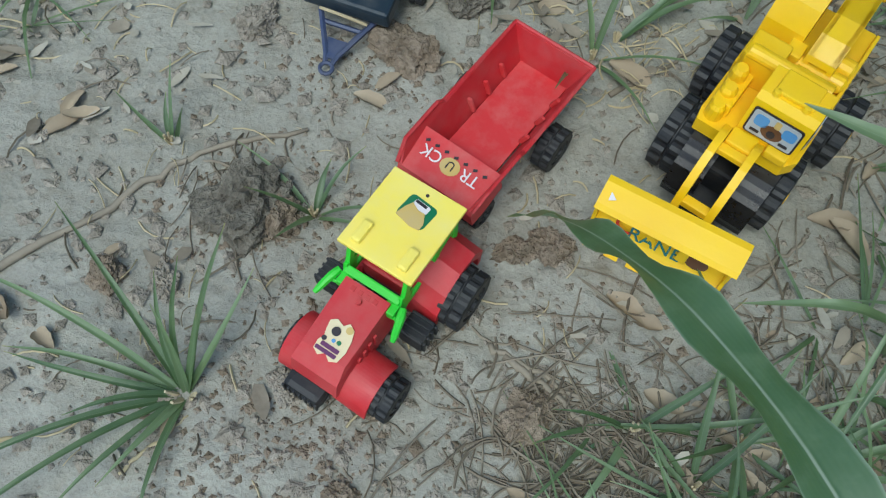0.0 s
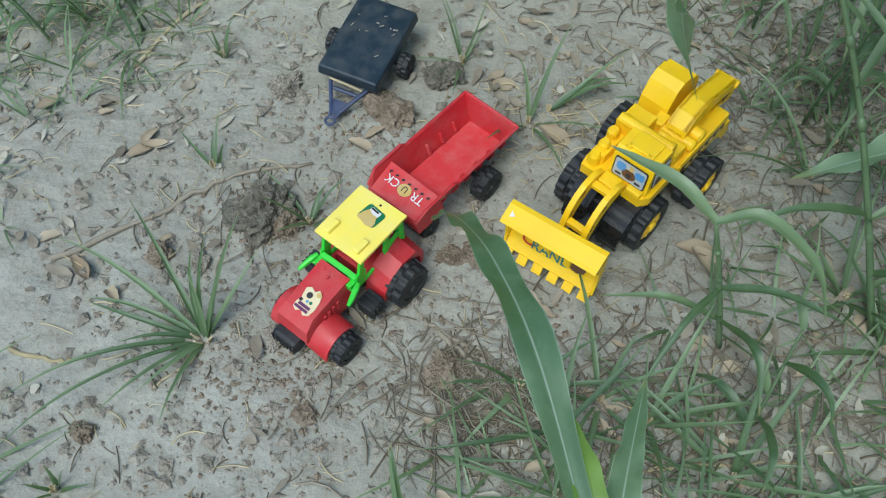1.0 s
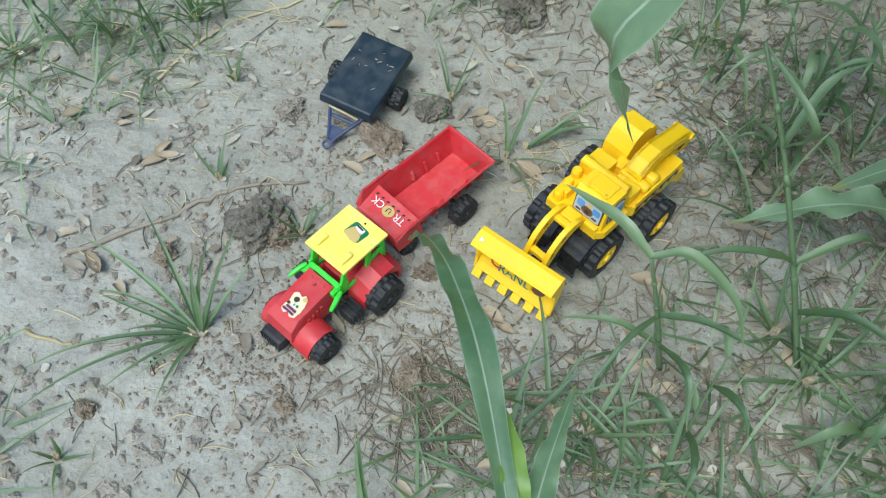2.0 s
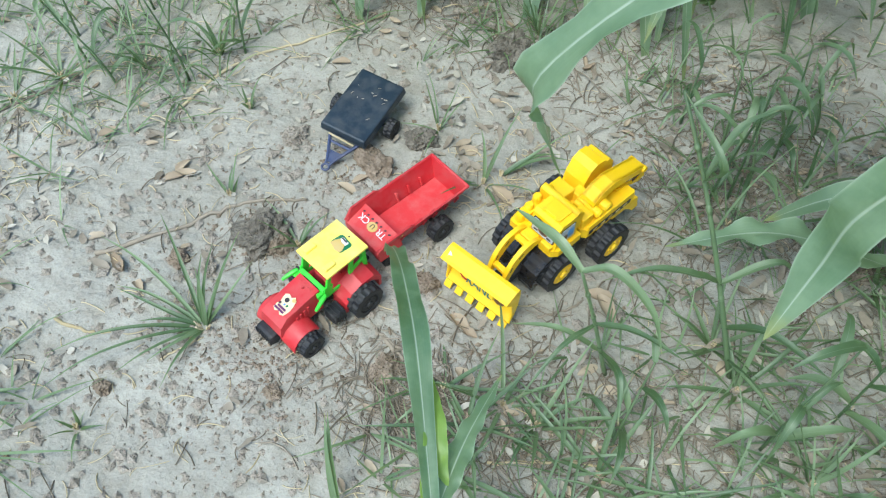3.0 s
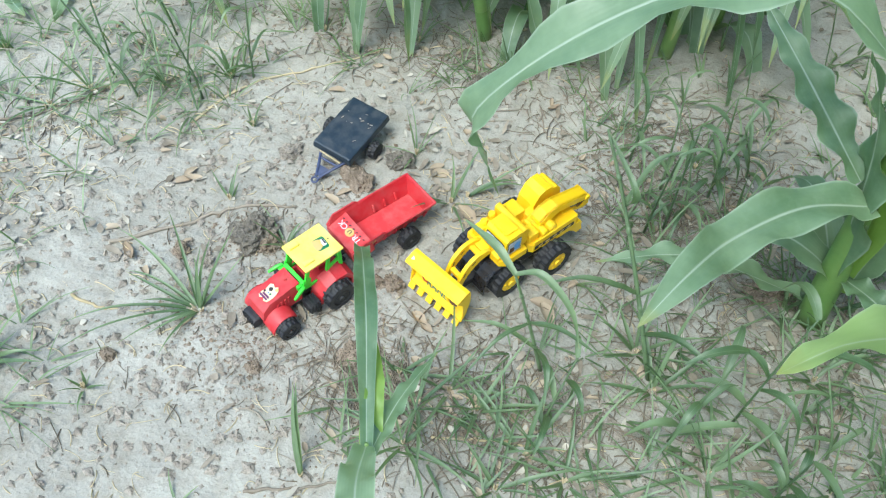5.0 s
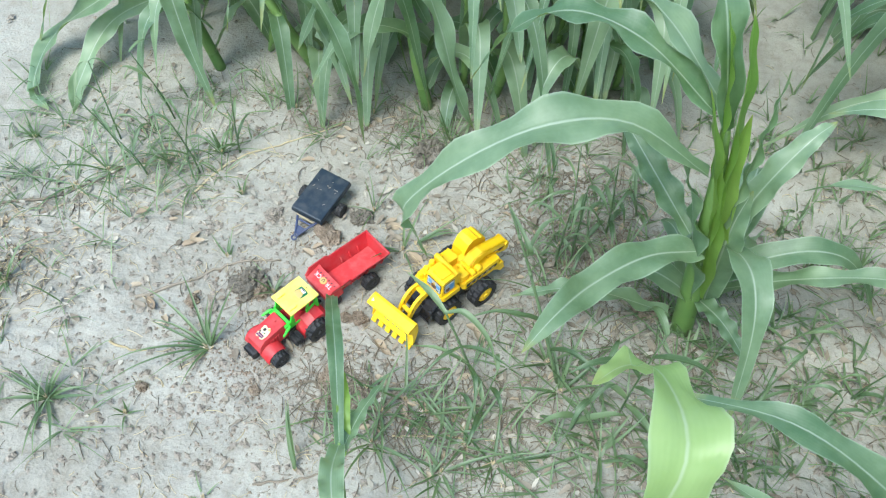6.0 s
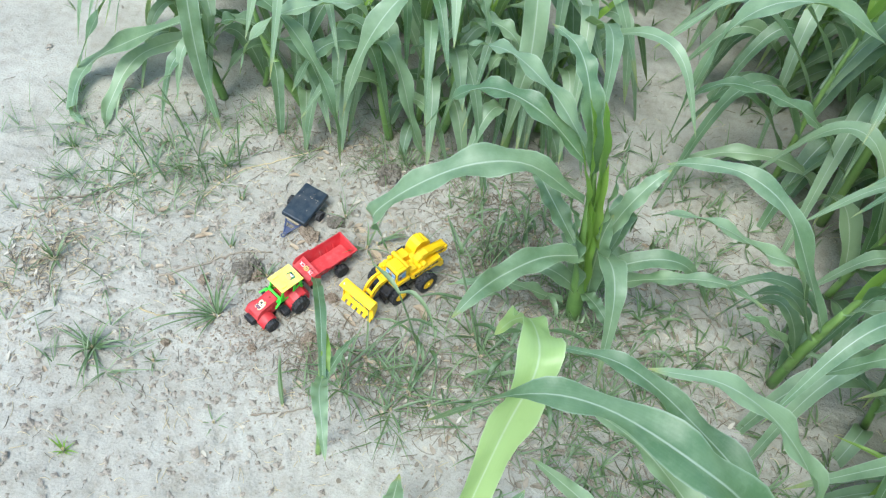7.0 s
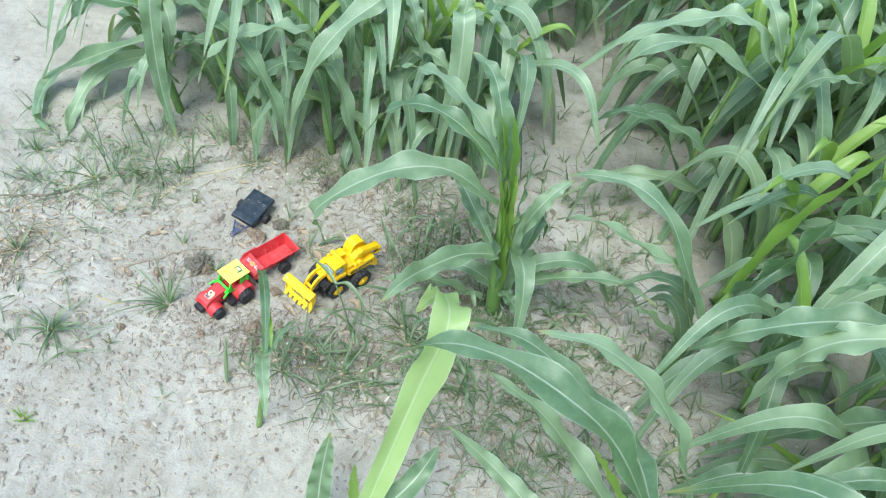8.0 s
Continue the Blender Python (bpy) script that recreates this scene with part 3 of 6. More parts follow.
def loader(m):
    t = thing("toy_loader", m, "yellow plastic toy loader with toothed blade and folded excavator arm", "toy loader")
    # black chassis between the axles
    bm = bmesh.new()
    box(bm, (-0.012, 0, 0.036), (0.130, 0.044, 0.024), 0.003)
    box(bm, (0.004, 0, 0.052), (0.060, 0.058, 0.022), 0.004)
    for x, w in ((0.028, 0.034), (-0.045, 0.046)):
        tube(bm, [(x, -w, 0.028), (x, w, 0.028)], 0.004, 8)
    box(bm, (0.078, -0.003, 0.030), (0.040, 0.020, 0.012), 0.002)
    part("chassis", bm, BLACK, t)
    # large ribbed black drums before the bonnet
    for s in (-1, 1):
        bm = fender(0.034, 0.030, 0.0335, 0.009, 0.031, -12, 168, 0.0025, 0.0, 0.0012)
        if s < 0:
            bmesh.ops.scale(bm, vec=(1, -1, 1), verts=bm.verts)
        part("front_arch", bm, GLOSS_BLACK, t, "glossy black ribbed front arch")
    # bonnet deck with stepped front edge
    bm = bmesh.new()
    plate(bm, [(0.046, -0.034), (0.046, -0.016), (0.040, -0.016), (0.040, 0.010), (0.044, 0.010), (0.044, 0.028), (0.036, 0.034), (0.000, 0.034), (0.000, -0.036), (0.036, -0.036)], 0.066, 0.077)
    bonnet = part("bonnet", bevelled(bm, 0.0014, 2), YELLOW, t)
    bm = bmesh.new()
    box(bm, (0.047, -0.002, 0.079), (0.014, 0.018, 0.008), 0.0015)
    box(bm, (0.041, 0.020, 0.080), (0.010, 0.015, 0.007), 0.0015)
    box(bm, (0.018, -0.026, 0.082), (0.034, 0.014, 0.012), 0.002)
    part("engine_cover", bm, YELLOW, bonnet)
    for x, y, h in ((0.037, -0.027, 0.090), (0.024, -0.027, 0.094), (0.010, -0.028, 0.098)):
        bm = tube(bmesh.new(), [(x, y, 0.076), (x, y, h - 0.003), (x, y, h)], [0.0062, 0.0056, 0.0040], 12)
        part("filler_cap", bm, YELLOW, bonnet)
    # boxy cab, offset to one side
    bm = bmesh.new()
    prism(bm, [(0.040, 0.076), (0.036, 0.110), (0.032, 0.1145), (0.010, 0.1155), (0.007, 0.110), (0.006, 0.076)], -0.010, 0.030)
    cab = part("cab", bevelled(bm, 0.0020, 2), YELLOW, t, "boxy yellow cab")
    bm = bmesh.new()
    box(bm, (0.020, 0.010, 0.1160), (0.020, 0.026, 0.0030), 0.0012)
    for y in (-0.001, 0.019):
        tube(bm, [(0.030, y, 0.1145), (0.030, y, 0.1175)], [0.0030, 0.0022], 10)
    part("roof_panel", bm, YELLOW, cab)
    slope = math.degrees(math.atan2(0.004, 0.034))
    fm = pose(0.0385, 0.010, 0.095, 0, 90 - slope, 0) @ pose(0, 0, 0, 0, 0, 90)
    w1 = sticker("windscreen", rounded(0.034, 0.022, 0.10), 0.0001, INK, cab, fm)
    tagged(w1, "printed windscreen sticker in blue, white and brown")
    for o, mt in ((rounded(0.0315, 0.0195, 0.1), PALE_INK), (moved(rounded(0.009, 0.009, 0.3), -0.009, 0.003), SKY_INK), (moved(rounded(0.009, 0.008, 0.3), 0.010, 0.003), SKY_INK), (moved(disc(0.0055, 14, 1.3), 0, -0.002), BROWN_INK), (moved(disc(0.0028, 10), 0, -0.003), INK), (moved(rounded(0.004, 0.006, 0.3), 0.001, 0.006), TAN), (moved(rounded(0.006, 0.002), -0.010, -0.006), INK), (moved(rounded(0.006, 0.002), 0.010, -0.006), INK)):
        sticker("print", o, 0.0007 if mt is PALE_INK else (0.0011 if mt is not INK else 0.0015), mt, cab, fm)
    sm = pose(0.022, 0.0302, 0.096, -90, 0, 0)
    sticker("side_window", rounded(0.023, 0.024, 0.12), 0.0001, INK, cab, sm)
    for o, mt in ((rounded(0.021, 0.022, 0.1), PALE_INK), (moved(rounded(0.010, 0.014, 0.3), -0.004, 0.0), SKY_INK), (moved(rounded(0.008, 0.009, 0.3), 0.005, 0.004), BROWN_INK)):
        sticker("print", o, 0.0007 if mt is PALE_INK else 0.0011, mt, cab, sm)
    # round bar across the body behind the cab
    bm = bmesh.new()
    tube(bm, [(-0.001, -0.030, 0.103), (-0.001, 0.026, 0.103)], 0.0052, 14)
    box(bm, (-0.002, -0.003, 0.090), (0.010, 0.058, 0.026), 0.0015)
    for y in (-0.026, 0.022):
        tube(bm, [(-0.007, y, 0.098), (-0.011, y, 0.098)], [0.0045, 0.0030], 10)
    part("cross_bar", bm, YELLOW, t)
    # slewing platform with upstanding rim
    bm = bmesh.new()
    plate(bm, [(-0.007, -0.030), (-0.007, 0.027), (-0.013, 0.034), (-0.094, 0.034), (-0.098, 0.030), (-0.098, -0.032), (-0.092, -0.037), (-0.013, -0.037)], 0.056, 0.071)
    deck = part("platform", bevelled(bm, 0.0014, 2), YELLOW, t)
    bm = bmesh.new()
    box(bm, (-0.054, 0.0325, 0.0725), (0.080, 0.0028, 0.006), 0.0008)
    box(bm, (-0.052, -0.0355, 0.0725), (0.080, 0.0028, 0.006), 0.0008)
    part("side_rail", bm, YELLOW, deck)
    part("side_strip", box(bmesh.new(), (-0.052, 0.0343, 0.0635), (0.072, 0.0007, 0.0065), 0), INK, deck, "dark printed side strip")
    bm = bmesh.new()
    for k in range(5):
        box(bm, (-0.078 + k * 0.013, 0.0348, 0.0635), (0.007, 0.0006, 0.0030), 0, Euler((0, 0.3, 0)).to_matrix())
    part("strip_print", bm, TAN, deck)
    # blocks and winches on the platform
    bm = bmesh.new()
    box(bm, (-0.022, -0.022, 0.080), (0.024, 0.026, 0.020), 0.0020)
    box(bm, (-0.040, -0.008, 0.077), (0.016, 0.012, 0.014), 0.0020)
    box(bm, (-0.018, 0.018, 0.078), (0.018, 0.020, 0.016), 0.0020)
    part("machinery_block", bm, YELLOW, deck)
    for x, y, r in ((-0.036, 0.026, 0.0062), (-0.050, 0.026, 0.0075), (-0.028, 0.004, 0.0045)):
        bm = tube(bmesh.new(), [(x, y - 0.005, 0.078), (x, y + 0.004, 0.078), (x, y + 0.006, 0.078)], [r, r, r * 0.7], 14)
        part("winch_drum", bm, YELLOW, deck)
    # rounded counterweight housing with a grooved back
    bm = bmesh.new()
    prism(bm, [(-0.044, 0.070), (-0.047, 0.088), (-0.056, 0.104), (-0.066, 0.109), (-0.078, 0.108), (-0.082, 0.103), (-0.088, 0.103), (-0.096, 0.094), (-0.099, 0.070)], -0.037, -0.007)
    part("engine_housing", bevelled(bm, 0.0040, 3), YELLOW, t, "rounded yellow engine housing")
    # folded excavator arm
    bm = bmesh.new()
    side = [(-0.030, 0.071), (-0.036, 0.088), (-0.048, 0.098), (-0.066, 0.101), (-0.092, 0.094), (-0.122, 0.086), (-0.128, 0.082), (-0.128, 0.075), (-0.118, 0.077), (-0.090, 0.084), (-0.070, 0.088), (-0.058, 0.085), (-0.050, 0.071)]
    for y in (0.000, 0.017):
        prism(bm, side, y, y + 0.0035)
    prism(bm, [(-0.034, 0.084), (-0.036, 0.088), (-0.048, 0.098), (-0.066, 0.101), (-0.092, 0.094), (-0.122, 0.086), (-0.122, 0.083), (-0.092, 0.091), (-0.066, 0.098), (-0.049, 0.095)], 0.0005, 0.0200)
    arm = part("boom", bevelled(bm, 0.0007, 1), YELLOW, t, "yellow excavator boom")
    bm = bmesh.new()
    for y in (0.002, 0.0155):
        prism(bm, [(-0.118, 0.084), (-0.129, 0.080), (-0.132, 0.060), (-0.124, 0.056), (-0.098, 0.066), (-0.078, 0.074), (-0.078, 0.078), (-0.098, 0.071), (-0.121, 0.063), (-0.120, 0.076)], y, y + 0.003)
    part("dipper", bevelled(bm, 0.0005, 1), YELLOW, arm)
    bm = bmesh.new()
    tube(bm, [(-0.036, -0.003, 0.077), (-0.036, 0.024, 0.077)], 0.0050, 12)
    tube(bm, [(-0.123, -0.002, 0.081), (-0.123, 0.023, 0.081)], 0.0042, 12)
    tube(bm, [(-0.100, 0.010, 0.072), (-0.118, 0.010, 0.080)], 0.0030, 8)
    part("pivot", bm, YELLOW, arm)
    bm = bmesh.new()
    box(bm, (-0.113, 0.0190, 0.074), (0.014, 0.0006, 0.007), 0, Euler((0, 0.35, 0)).to_matrix())
    part("print", bm, BROWN_INK, arm)
    # yellow rear skirt with open wheel arches
    for s in (-1, 1):
        bm = bmesh.new()
        prism(bm, [(-0.030, 0.056), (-0.104, 0.056), (-0.110, 0.034), (-0.100, 0.032), (-0.092, 0.042), (-0.082, 0.050), (-0.034, 0.050)], s * 0.0325 - 0.0015, s * 0.0325 + 0.0015)
        part("skirt", bevelled(bm, 0.0006, 1), YELLOW, t)
    part("rear_bumper", box(bmesh.new(), (-0.107, 0, 0.042), (0.003, 0.066, 0.016), 0.001), YELLOW, t)
    # lift arms: two arched bars with rungs
    curve = [(0.040, 0.078), (0.052, 0.083), (0.070, 0.080), (0.086, 0.066), (0.096, 0.046), (0.100, 0.034)]
    for y in (-0.014, 0.009):
        bm = bmesh.new()
        pts = spline([(x, y, z) for x, z in curve], 16)
        wide = [0.0030 + 0.0030 * math.sin(math.pi * min(1.0, k / 14)) for k in range(17)]
        prism(bm, [(q.x + w * 0.4, q.z + w) for q, w in zip(pts, wide)] + [(q.x - w, q.z - w) for q, w in zip(pts[::-1], wide[::-1])], y - 0.0027, y + 0.0027)
        arm = part("lift_arm", bevelled(bm, 0.0006, 1), YELLOW, t)
        # solid dark blocks in place of cut slots; the shade inside is their colour
        for k in (7, 10):
            q = pts[k]
            part("slot", box(bmesh.new(), (q.x, y, q.z), (0.008, 0.0058, 0.0022), 0.0006, Euler((0, 0.5 + 0.16 * (k - 6), 0)).to_matrix()), INK, arm, "dark block coloured as the shade inside an opening")
    bm = bmesh.new()
    box(bm, (0.058, -0.0025, 0.079), (0.007, 0.022, 0.005), 0.001)
    box(bm, (0.090, -0.0025, 0.056), (0.007, 0.022, 0.006), 0.001)
    part("cross_tie", bm, YELLOW, t)
    bm = bmesh.new()
    tube(bm, [(0.099, -0.020, 0.036), (0.099, 0.015, 0.036)], 0.0038, 10)
    box(bm, (0.106, -0.014, 0.038), (0.018, 0.007, 0.020), 0.001)
    box(bm, (0.106, 0.009, 0.038), (0.018, 0.007, 0.020), 0.001)
    part("linkage", bm, YELLOW, t)
    # toothed blade, swung to one side
    hw = 0.047
    bm = bmesh.new()
    sec = spline([(0.129, 0, 0.070), (0.110, 0, 0.075), (0.1055, 0, 0.060), (0.106, 0, 0.042), (0.111, 0, 0.026), (0.119, 0, 0.015)], 14)
    front = [(p.x, p.z) for p in sec]
    back = [(x - 0.0030, z + (0.0030 if i < 5 else -0.0012)) for i, (x, z) in enumerate(front)]
    prism(bm, front + back[::-1], -hw, hw)
    for v in bm.verts:
        v.co.y *= 1.0 + 0.04 * (0.05 - v.co.z) / 0.04 * -1
    blade = part("blade", bm, YELLOW, t, "curved yellow dozer blade, scuffed at a corner")
    for s in (-1, 1):
        bm = prism(bmesh.new(), [(0.129, 0.070), (0.110, 0.075), (0.1055, 0.060), (0.106, 0.042), (0.111, 0.026), (0.119, 0.015), (0.116, 0.034), (0.118, 0.056)], s * hw - 0.0012, s * hw + 0.0012)
        part("end_plate", bm, YELLOW, blade)
    for k in range(6):
        y = -hw + 0.006 + k * (2 * hw - 0.012) / 5
        bm = box(bmesh.new(), (0.1215, y, 0.0110), (0.010, 0.010, 0.0032), 0.0006, Euler((0, 0.95, 0)).to_matrix())
        part("tooth", bm, YELLOW, blade)
    fm = pose(0.1090, 0, 0.034, 0, 72, 0) @ pose(0, 0, 0, 0, 0, 90)
    letters("C", 0.021, RED_INK, blade, fm @ pose(-0.026, 0.000, 0.0022))
    letters("RANE", 0.015, TEAL_INK, blade, fm @ pose(-0.003, -0.004, 0.0022))
    ob = part("print", plate(bmesh.new(), moved(disc(0.0065, 12, 1.3), 0.026, -0.001), 0.0020, 0.0026), BROWN_INK, blade)
    ob.matrix_basis = fm
    ob = part("scuff", plate(bmesh.new(), [(-0.003, -0.0025), (0.003, -0.002), (0.0006, 0.0025)], 0, 0.0005), WHITE, blade)
    ob.matrix_basis = pose(0.120, -hw + 0.007, 0.0762, 0, 14, 0)
    blade.matrix_basis = pose(0.1240, -0.006, 0, 0, 0, 7) @ pose(-0.122, 0, 0) @ Matrix.Scale(0.95, 4, (0, 0, 1))
    for x, y, s in ((0.028, -0.041, -1), (0.028, 0.031, 1), (-0.045, -0.047, -1), (-0.045, 0.044, 1)):
        wheel(t, x, y, 0.029, 0.029, 0.022, YELLOW, s, 16)
    return t


def black_trailer(m):
    t = thing("toy_flat_trailer", m, "blue-black plastic toy trailer with scuffed bed, tilted nose-down", "toy trailer")
    bm = bmesh.new()
    box(bm, (-0.004, 0, 0.036), (0.114, 0.076, 0.014), 0.003, None, (0.97, 0.95))
    bed = part("bed", bm, NAVY, t, "scuffed blue-black bed")
    rnd = random.Random(4)
    bm = bmesh.new()
    for k in range(11):
        x, y = rnd.uniform(-0.045, 0.02), rnd.uniform(-0.030, 0.030)
        a, l = rnd.uniform(0, 3.1), rnd.uniform(0.002, 0.006)
        box(bm, (x, y, 0.04415), (l, rnd.uniform(0.0006, 0.0018), 0.0003), 0, Euler((0, 0, a)).to_matrix())
    part("scuff", bm, PALE_CLOD, bed, "dried mud specks")
    bm = bmesh.new()
    box(bm, (-0.002, 0, 0.022), (0.080, 0.040, 0.014), 0.002)
    tube(bm, [(-0.004, -0.044, 0.0155), (-0.004, 0.044, 0.0155)], 0.003, 8)
    part("chassis", bm, BLACK, t)
    bm = bmesh.new()
    for s in (-1, 1):
        tube(bm, [(0.044, s * 0.026, 0.026), (0.086, s * 0.005, 0.020), (0.094, s * 0.003, 0.019)], [0.0026, 0.0026, 0.0022], 6)
    tube(bm, [(0.060, -0.018, 0.023), (0.060, 0.018, 0.023)], 0.0022, 6)
    plate(bm, [(0.072, -0.009), (0.072, 0.009), (0.090, 0.003), (0.090, -0.003)], 0.019, 0.0215)
    ring = [(0.099 + 0.0052 * math.cos(a), 0.0052 * math.sin(a), 0.0195) for a in (2 * math.pi * k / 14 for k in range(15))]
    tube(bm, ring, 0.0018, 6)
    part("drawbar", bm, BLUE, t, "dark blue A-shaped drawbar with ring")
    bm = bmesh.new()
    tube(bm, spline([(0.050, -0.024, 0.024), (0.056, -0.018, 0.034), (0.058, 0.002, 0.036), (0.056, 0.020, 0.030)], 10), 0.0014, 6)
    part("straw_loop", bm, STRAW, t, "yellowish straw caught under the bed")
    for s in (-1, 1):
        wheel(t, -0.004, s * 0.0455, 0.0155, 0.0155, 0.013, BLACK, s)
    return t


tractor(pose(-0.016, 0.2355, gz(-0.016, 0.2355), 0, 0, -120.2) @ Matrix.Scale(0.92, 4))
tipper(pose(0.040, 0.339, gz(0.040, 0.339), 0, 0, -124.1) @ Matrix.Scale(0.87, 4))
loader(pose(0.222, 0.346, gz(0.222, 0.346), 0, 0, -124))
black_trailer(pose(-0.0634, 0.4873, gz(-0.0634, 0.4873) + 0.004, -3, 6.6, -105.6) @ Matrix.Scale(0.93, 4))


# ---- plants: ribbons for leaves, tubes for stalks ----
def ribbon(pts, width, n=26, m=6, fold=0.16, wave=0.05, twist=0.0, seed=0, base=0.45, peak=0.3, tip=1.15, flip=False):
    """Vertices, faces and UVs of a folded, wavy leaf blade along a curve."""
    rnd = random.Random(seed)
    C = spline(pts, n)
    h = C[-1] - C[0]
    h.z = 0
    if h.length < 0.015:
        h = Vector((rnd.uniform(-1, 1), rnd.uniform(-1, 1), 0))
    s0 = h.normalized().cross(Vector((0, 0, 1)))
    ph, ph2, k = rnd.uniform(0, 6), rnd.uniform(0, 6), rnd.uniform(9, 15)
    tw0, tw1 = rnd.uniform(-0.25, 0.25), rnd.uniform(-0.5, 0.5) + twist
    V, F, U = [], [], []
    for i, p in enumerate(C):
        t = i / n
        d = (C[min(i + 1, n)] - C[max(i - 1, 0)]).normalized()
        s = (s0 - d * s0.dot(d)).normalized()
        up = s.cross(d)
        a = tw0 + tw1 * t * t
        s, up = s * math.cos(a) + up * math.sin(a), up * math.cos(a) - s * math.sin(a)
        if t < peak:
            w = base + (1 - base) * math.sin(t / peak * math.pi / 2)
        else:
            w = max(0.0, 1 - ((t - peak) / (1 - peak)) ** (1.5 * tip)) ** 0.8
        w = max(w * width * (1 + 0.05 * math.sin(k * t + ph)), 0.0006)
        for j in range(m + 1):
            q = j / m - 0.5
            lift = fold * abs(q) * 2 * w * 0.5 * (1.2 - 0.5 * t) + wave * w * (abs(q) * 2) ** 2 * math.sin(k * 2.3 * t + ph2 + (2.1 if q > 0 else 0))
            V.append(p + s * q * w + up * lift)
            U.append((j / m, t))
    W = m + 1
    for i in range(n):
        for j in range(m):
            F.append((i * W + j, i * W + j + 1, (i + 1) * W + j + 1, (i + 1) * W + j))
    return V, F, U


def ribbon_mesh(name, ribbons, material):
    V, F, U = [], [], []
    for v, f, u in ribbons:
        o = len(V)
        V += v
        F += [tuple(a + o for a in q) for q in f]
        U += u
    me = bpy.data.meshes.new(name)
    me.from_pydata(V, [], F)
    uv = me.uv_layers.new(name="UVMap")
    idx = np.empty(len(me.loops), dtype=np.int32)
    me.loops.foreach_get("vertex_index", idx)
    uv.data.foreach_set("uv", np.array(U, dtype=np.float32)[idx].ravel())
    me.polygons.foreach_set("use_smooth", [True] * len(F))
    me.materials.append(material)
    return me


def tube_mesh(name, pts, radii, material, seg=8):
    """A stalk with a UV map, so that it can share a leaf material."""
    bm = tube(bmesh.new(), pts, radii, seg)
    me = bpy.data.meshes.new(name)
    bmesh.ops.recalc_face_normals(bm, faces=bm.faces)
    for f in bm.faces:
        f.smooth = True
    bm.to_mesh(me)
    bm.free()
    uv = me.uv_layers.new(name="UVMap")
    uv.data.foreach_set("uv", [0.2, 0.3] * len(me.loops))
    me.materials.append(material)
    return me


def child(name, me, parent, label=""):
    ob = new(name, me)
    ob.parent = parent
    return tagged(ob, label)


SEED = [100]


def nseed():
    SEED[0] += 1
    return SEED[0]


def maize_base(x, y, label):
    return thing("maize_plant", pose(x, y, gz(x, y) - 0.004), label, "maize plant", "maize plants of the field")


def maize_stem(p, pts, r=0.0105):
    o = p.matrix_world.translation
    P = [Vector((0, 0, 0))] + [Vector(q) - o for q in pts if q[2] > 0.06]
    C = spline(P, 16)
    rad = [r * (1.15 - 0.85 * (i / 16) ** 1.5) for i in range(17)]
    child("stalk", tube_mesh("stalk", C, rad, STALK, 10), p, "pale green jointed stalk")
    for k in (2, 6, 10) if r < 0.012 else ():
        child("sheath", tube_mesh("sheath", C[k:k + 6], [rad[k + i] * f for i, f in enumerate((0.98, 1.02, 1.05, 1.06, 1.05, 1.0))], STALK, 10), p)


def maize_skirt(p, n, seed, h=0.28):
    """Lower leaves all round the foot of a plant."""
    rnd = random.Random(seed)
    for k in range(n):
        f = 0.06 + h * k / n
        pts = arching((0, 0, f), rnd.uniform(0, 6.28), rnd.uniform(0.24, 0.42), rnd.uniform(0.5, 0.9), rnd.uniform(0.5, 1.0), rnd)
        child("leaf", ribbon_mesh("leaf", [ribbon(pts, rnd.uniform(0.040, 0.058), 22, 6, 0.25, 0.09, 0, rnd.random())], CORN), p)


def maize_leaf(p, pts, width, material, tip=1.15):
    o = p.matrix_world.translation
    s = nseed()
    L = [Vector(q) - o for q in pts]
    young = material is CORN_YOUNG
    child("leaf", ribbon_mesh("leaf", [ribbon(L, width * (0.8 if young else 1.0), 30, 8, 0.34 if young else 0.26, 0.08 if young else 0.20, 0, s, 0.6 if young else 0.5, 0.3, tip)], material), p, "bright yellow-green young leaf" if young else "")


def arching(base, az, length, rise, droop, rnd):
    """A leaf's line: out along az, up, over and down."""
    d = Vector((math.cos(az), math.sin(az), 0))
    side = Vector((-d.y, d.x, 0)) * rnd.uniform(-0.12, 0.12)
    out = [Vector(base)]
    for t in (0.2, 0.45, 0.7, 1.0):
        out.append(Vector(base) + d * length * (t - 0.16 * t * t) * (0.9 if droop < 0.6 else 0.72) + side * length * t * t + Vector((0, 0, length * (rise * t * (1.55 - 0.9 * t) - droop * t ** 2.3))))
    return out


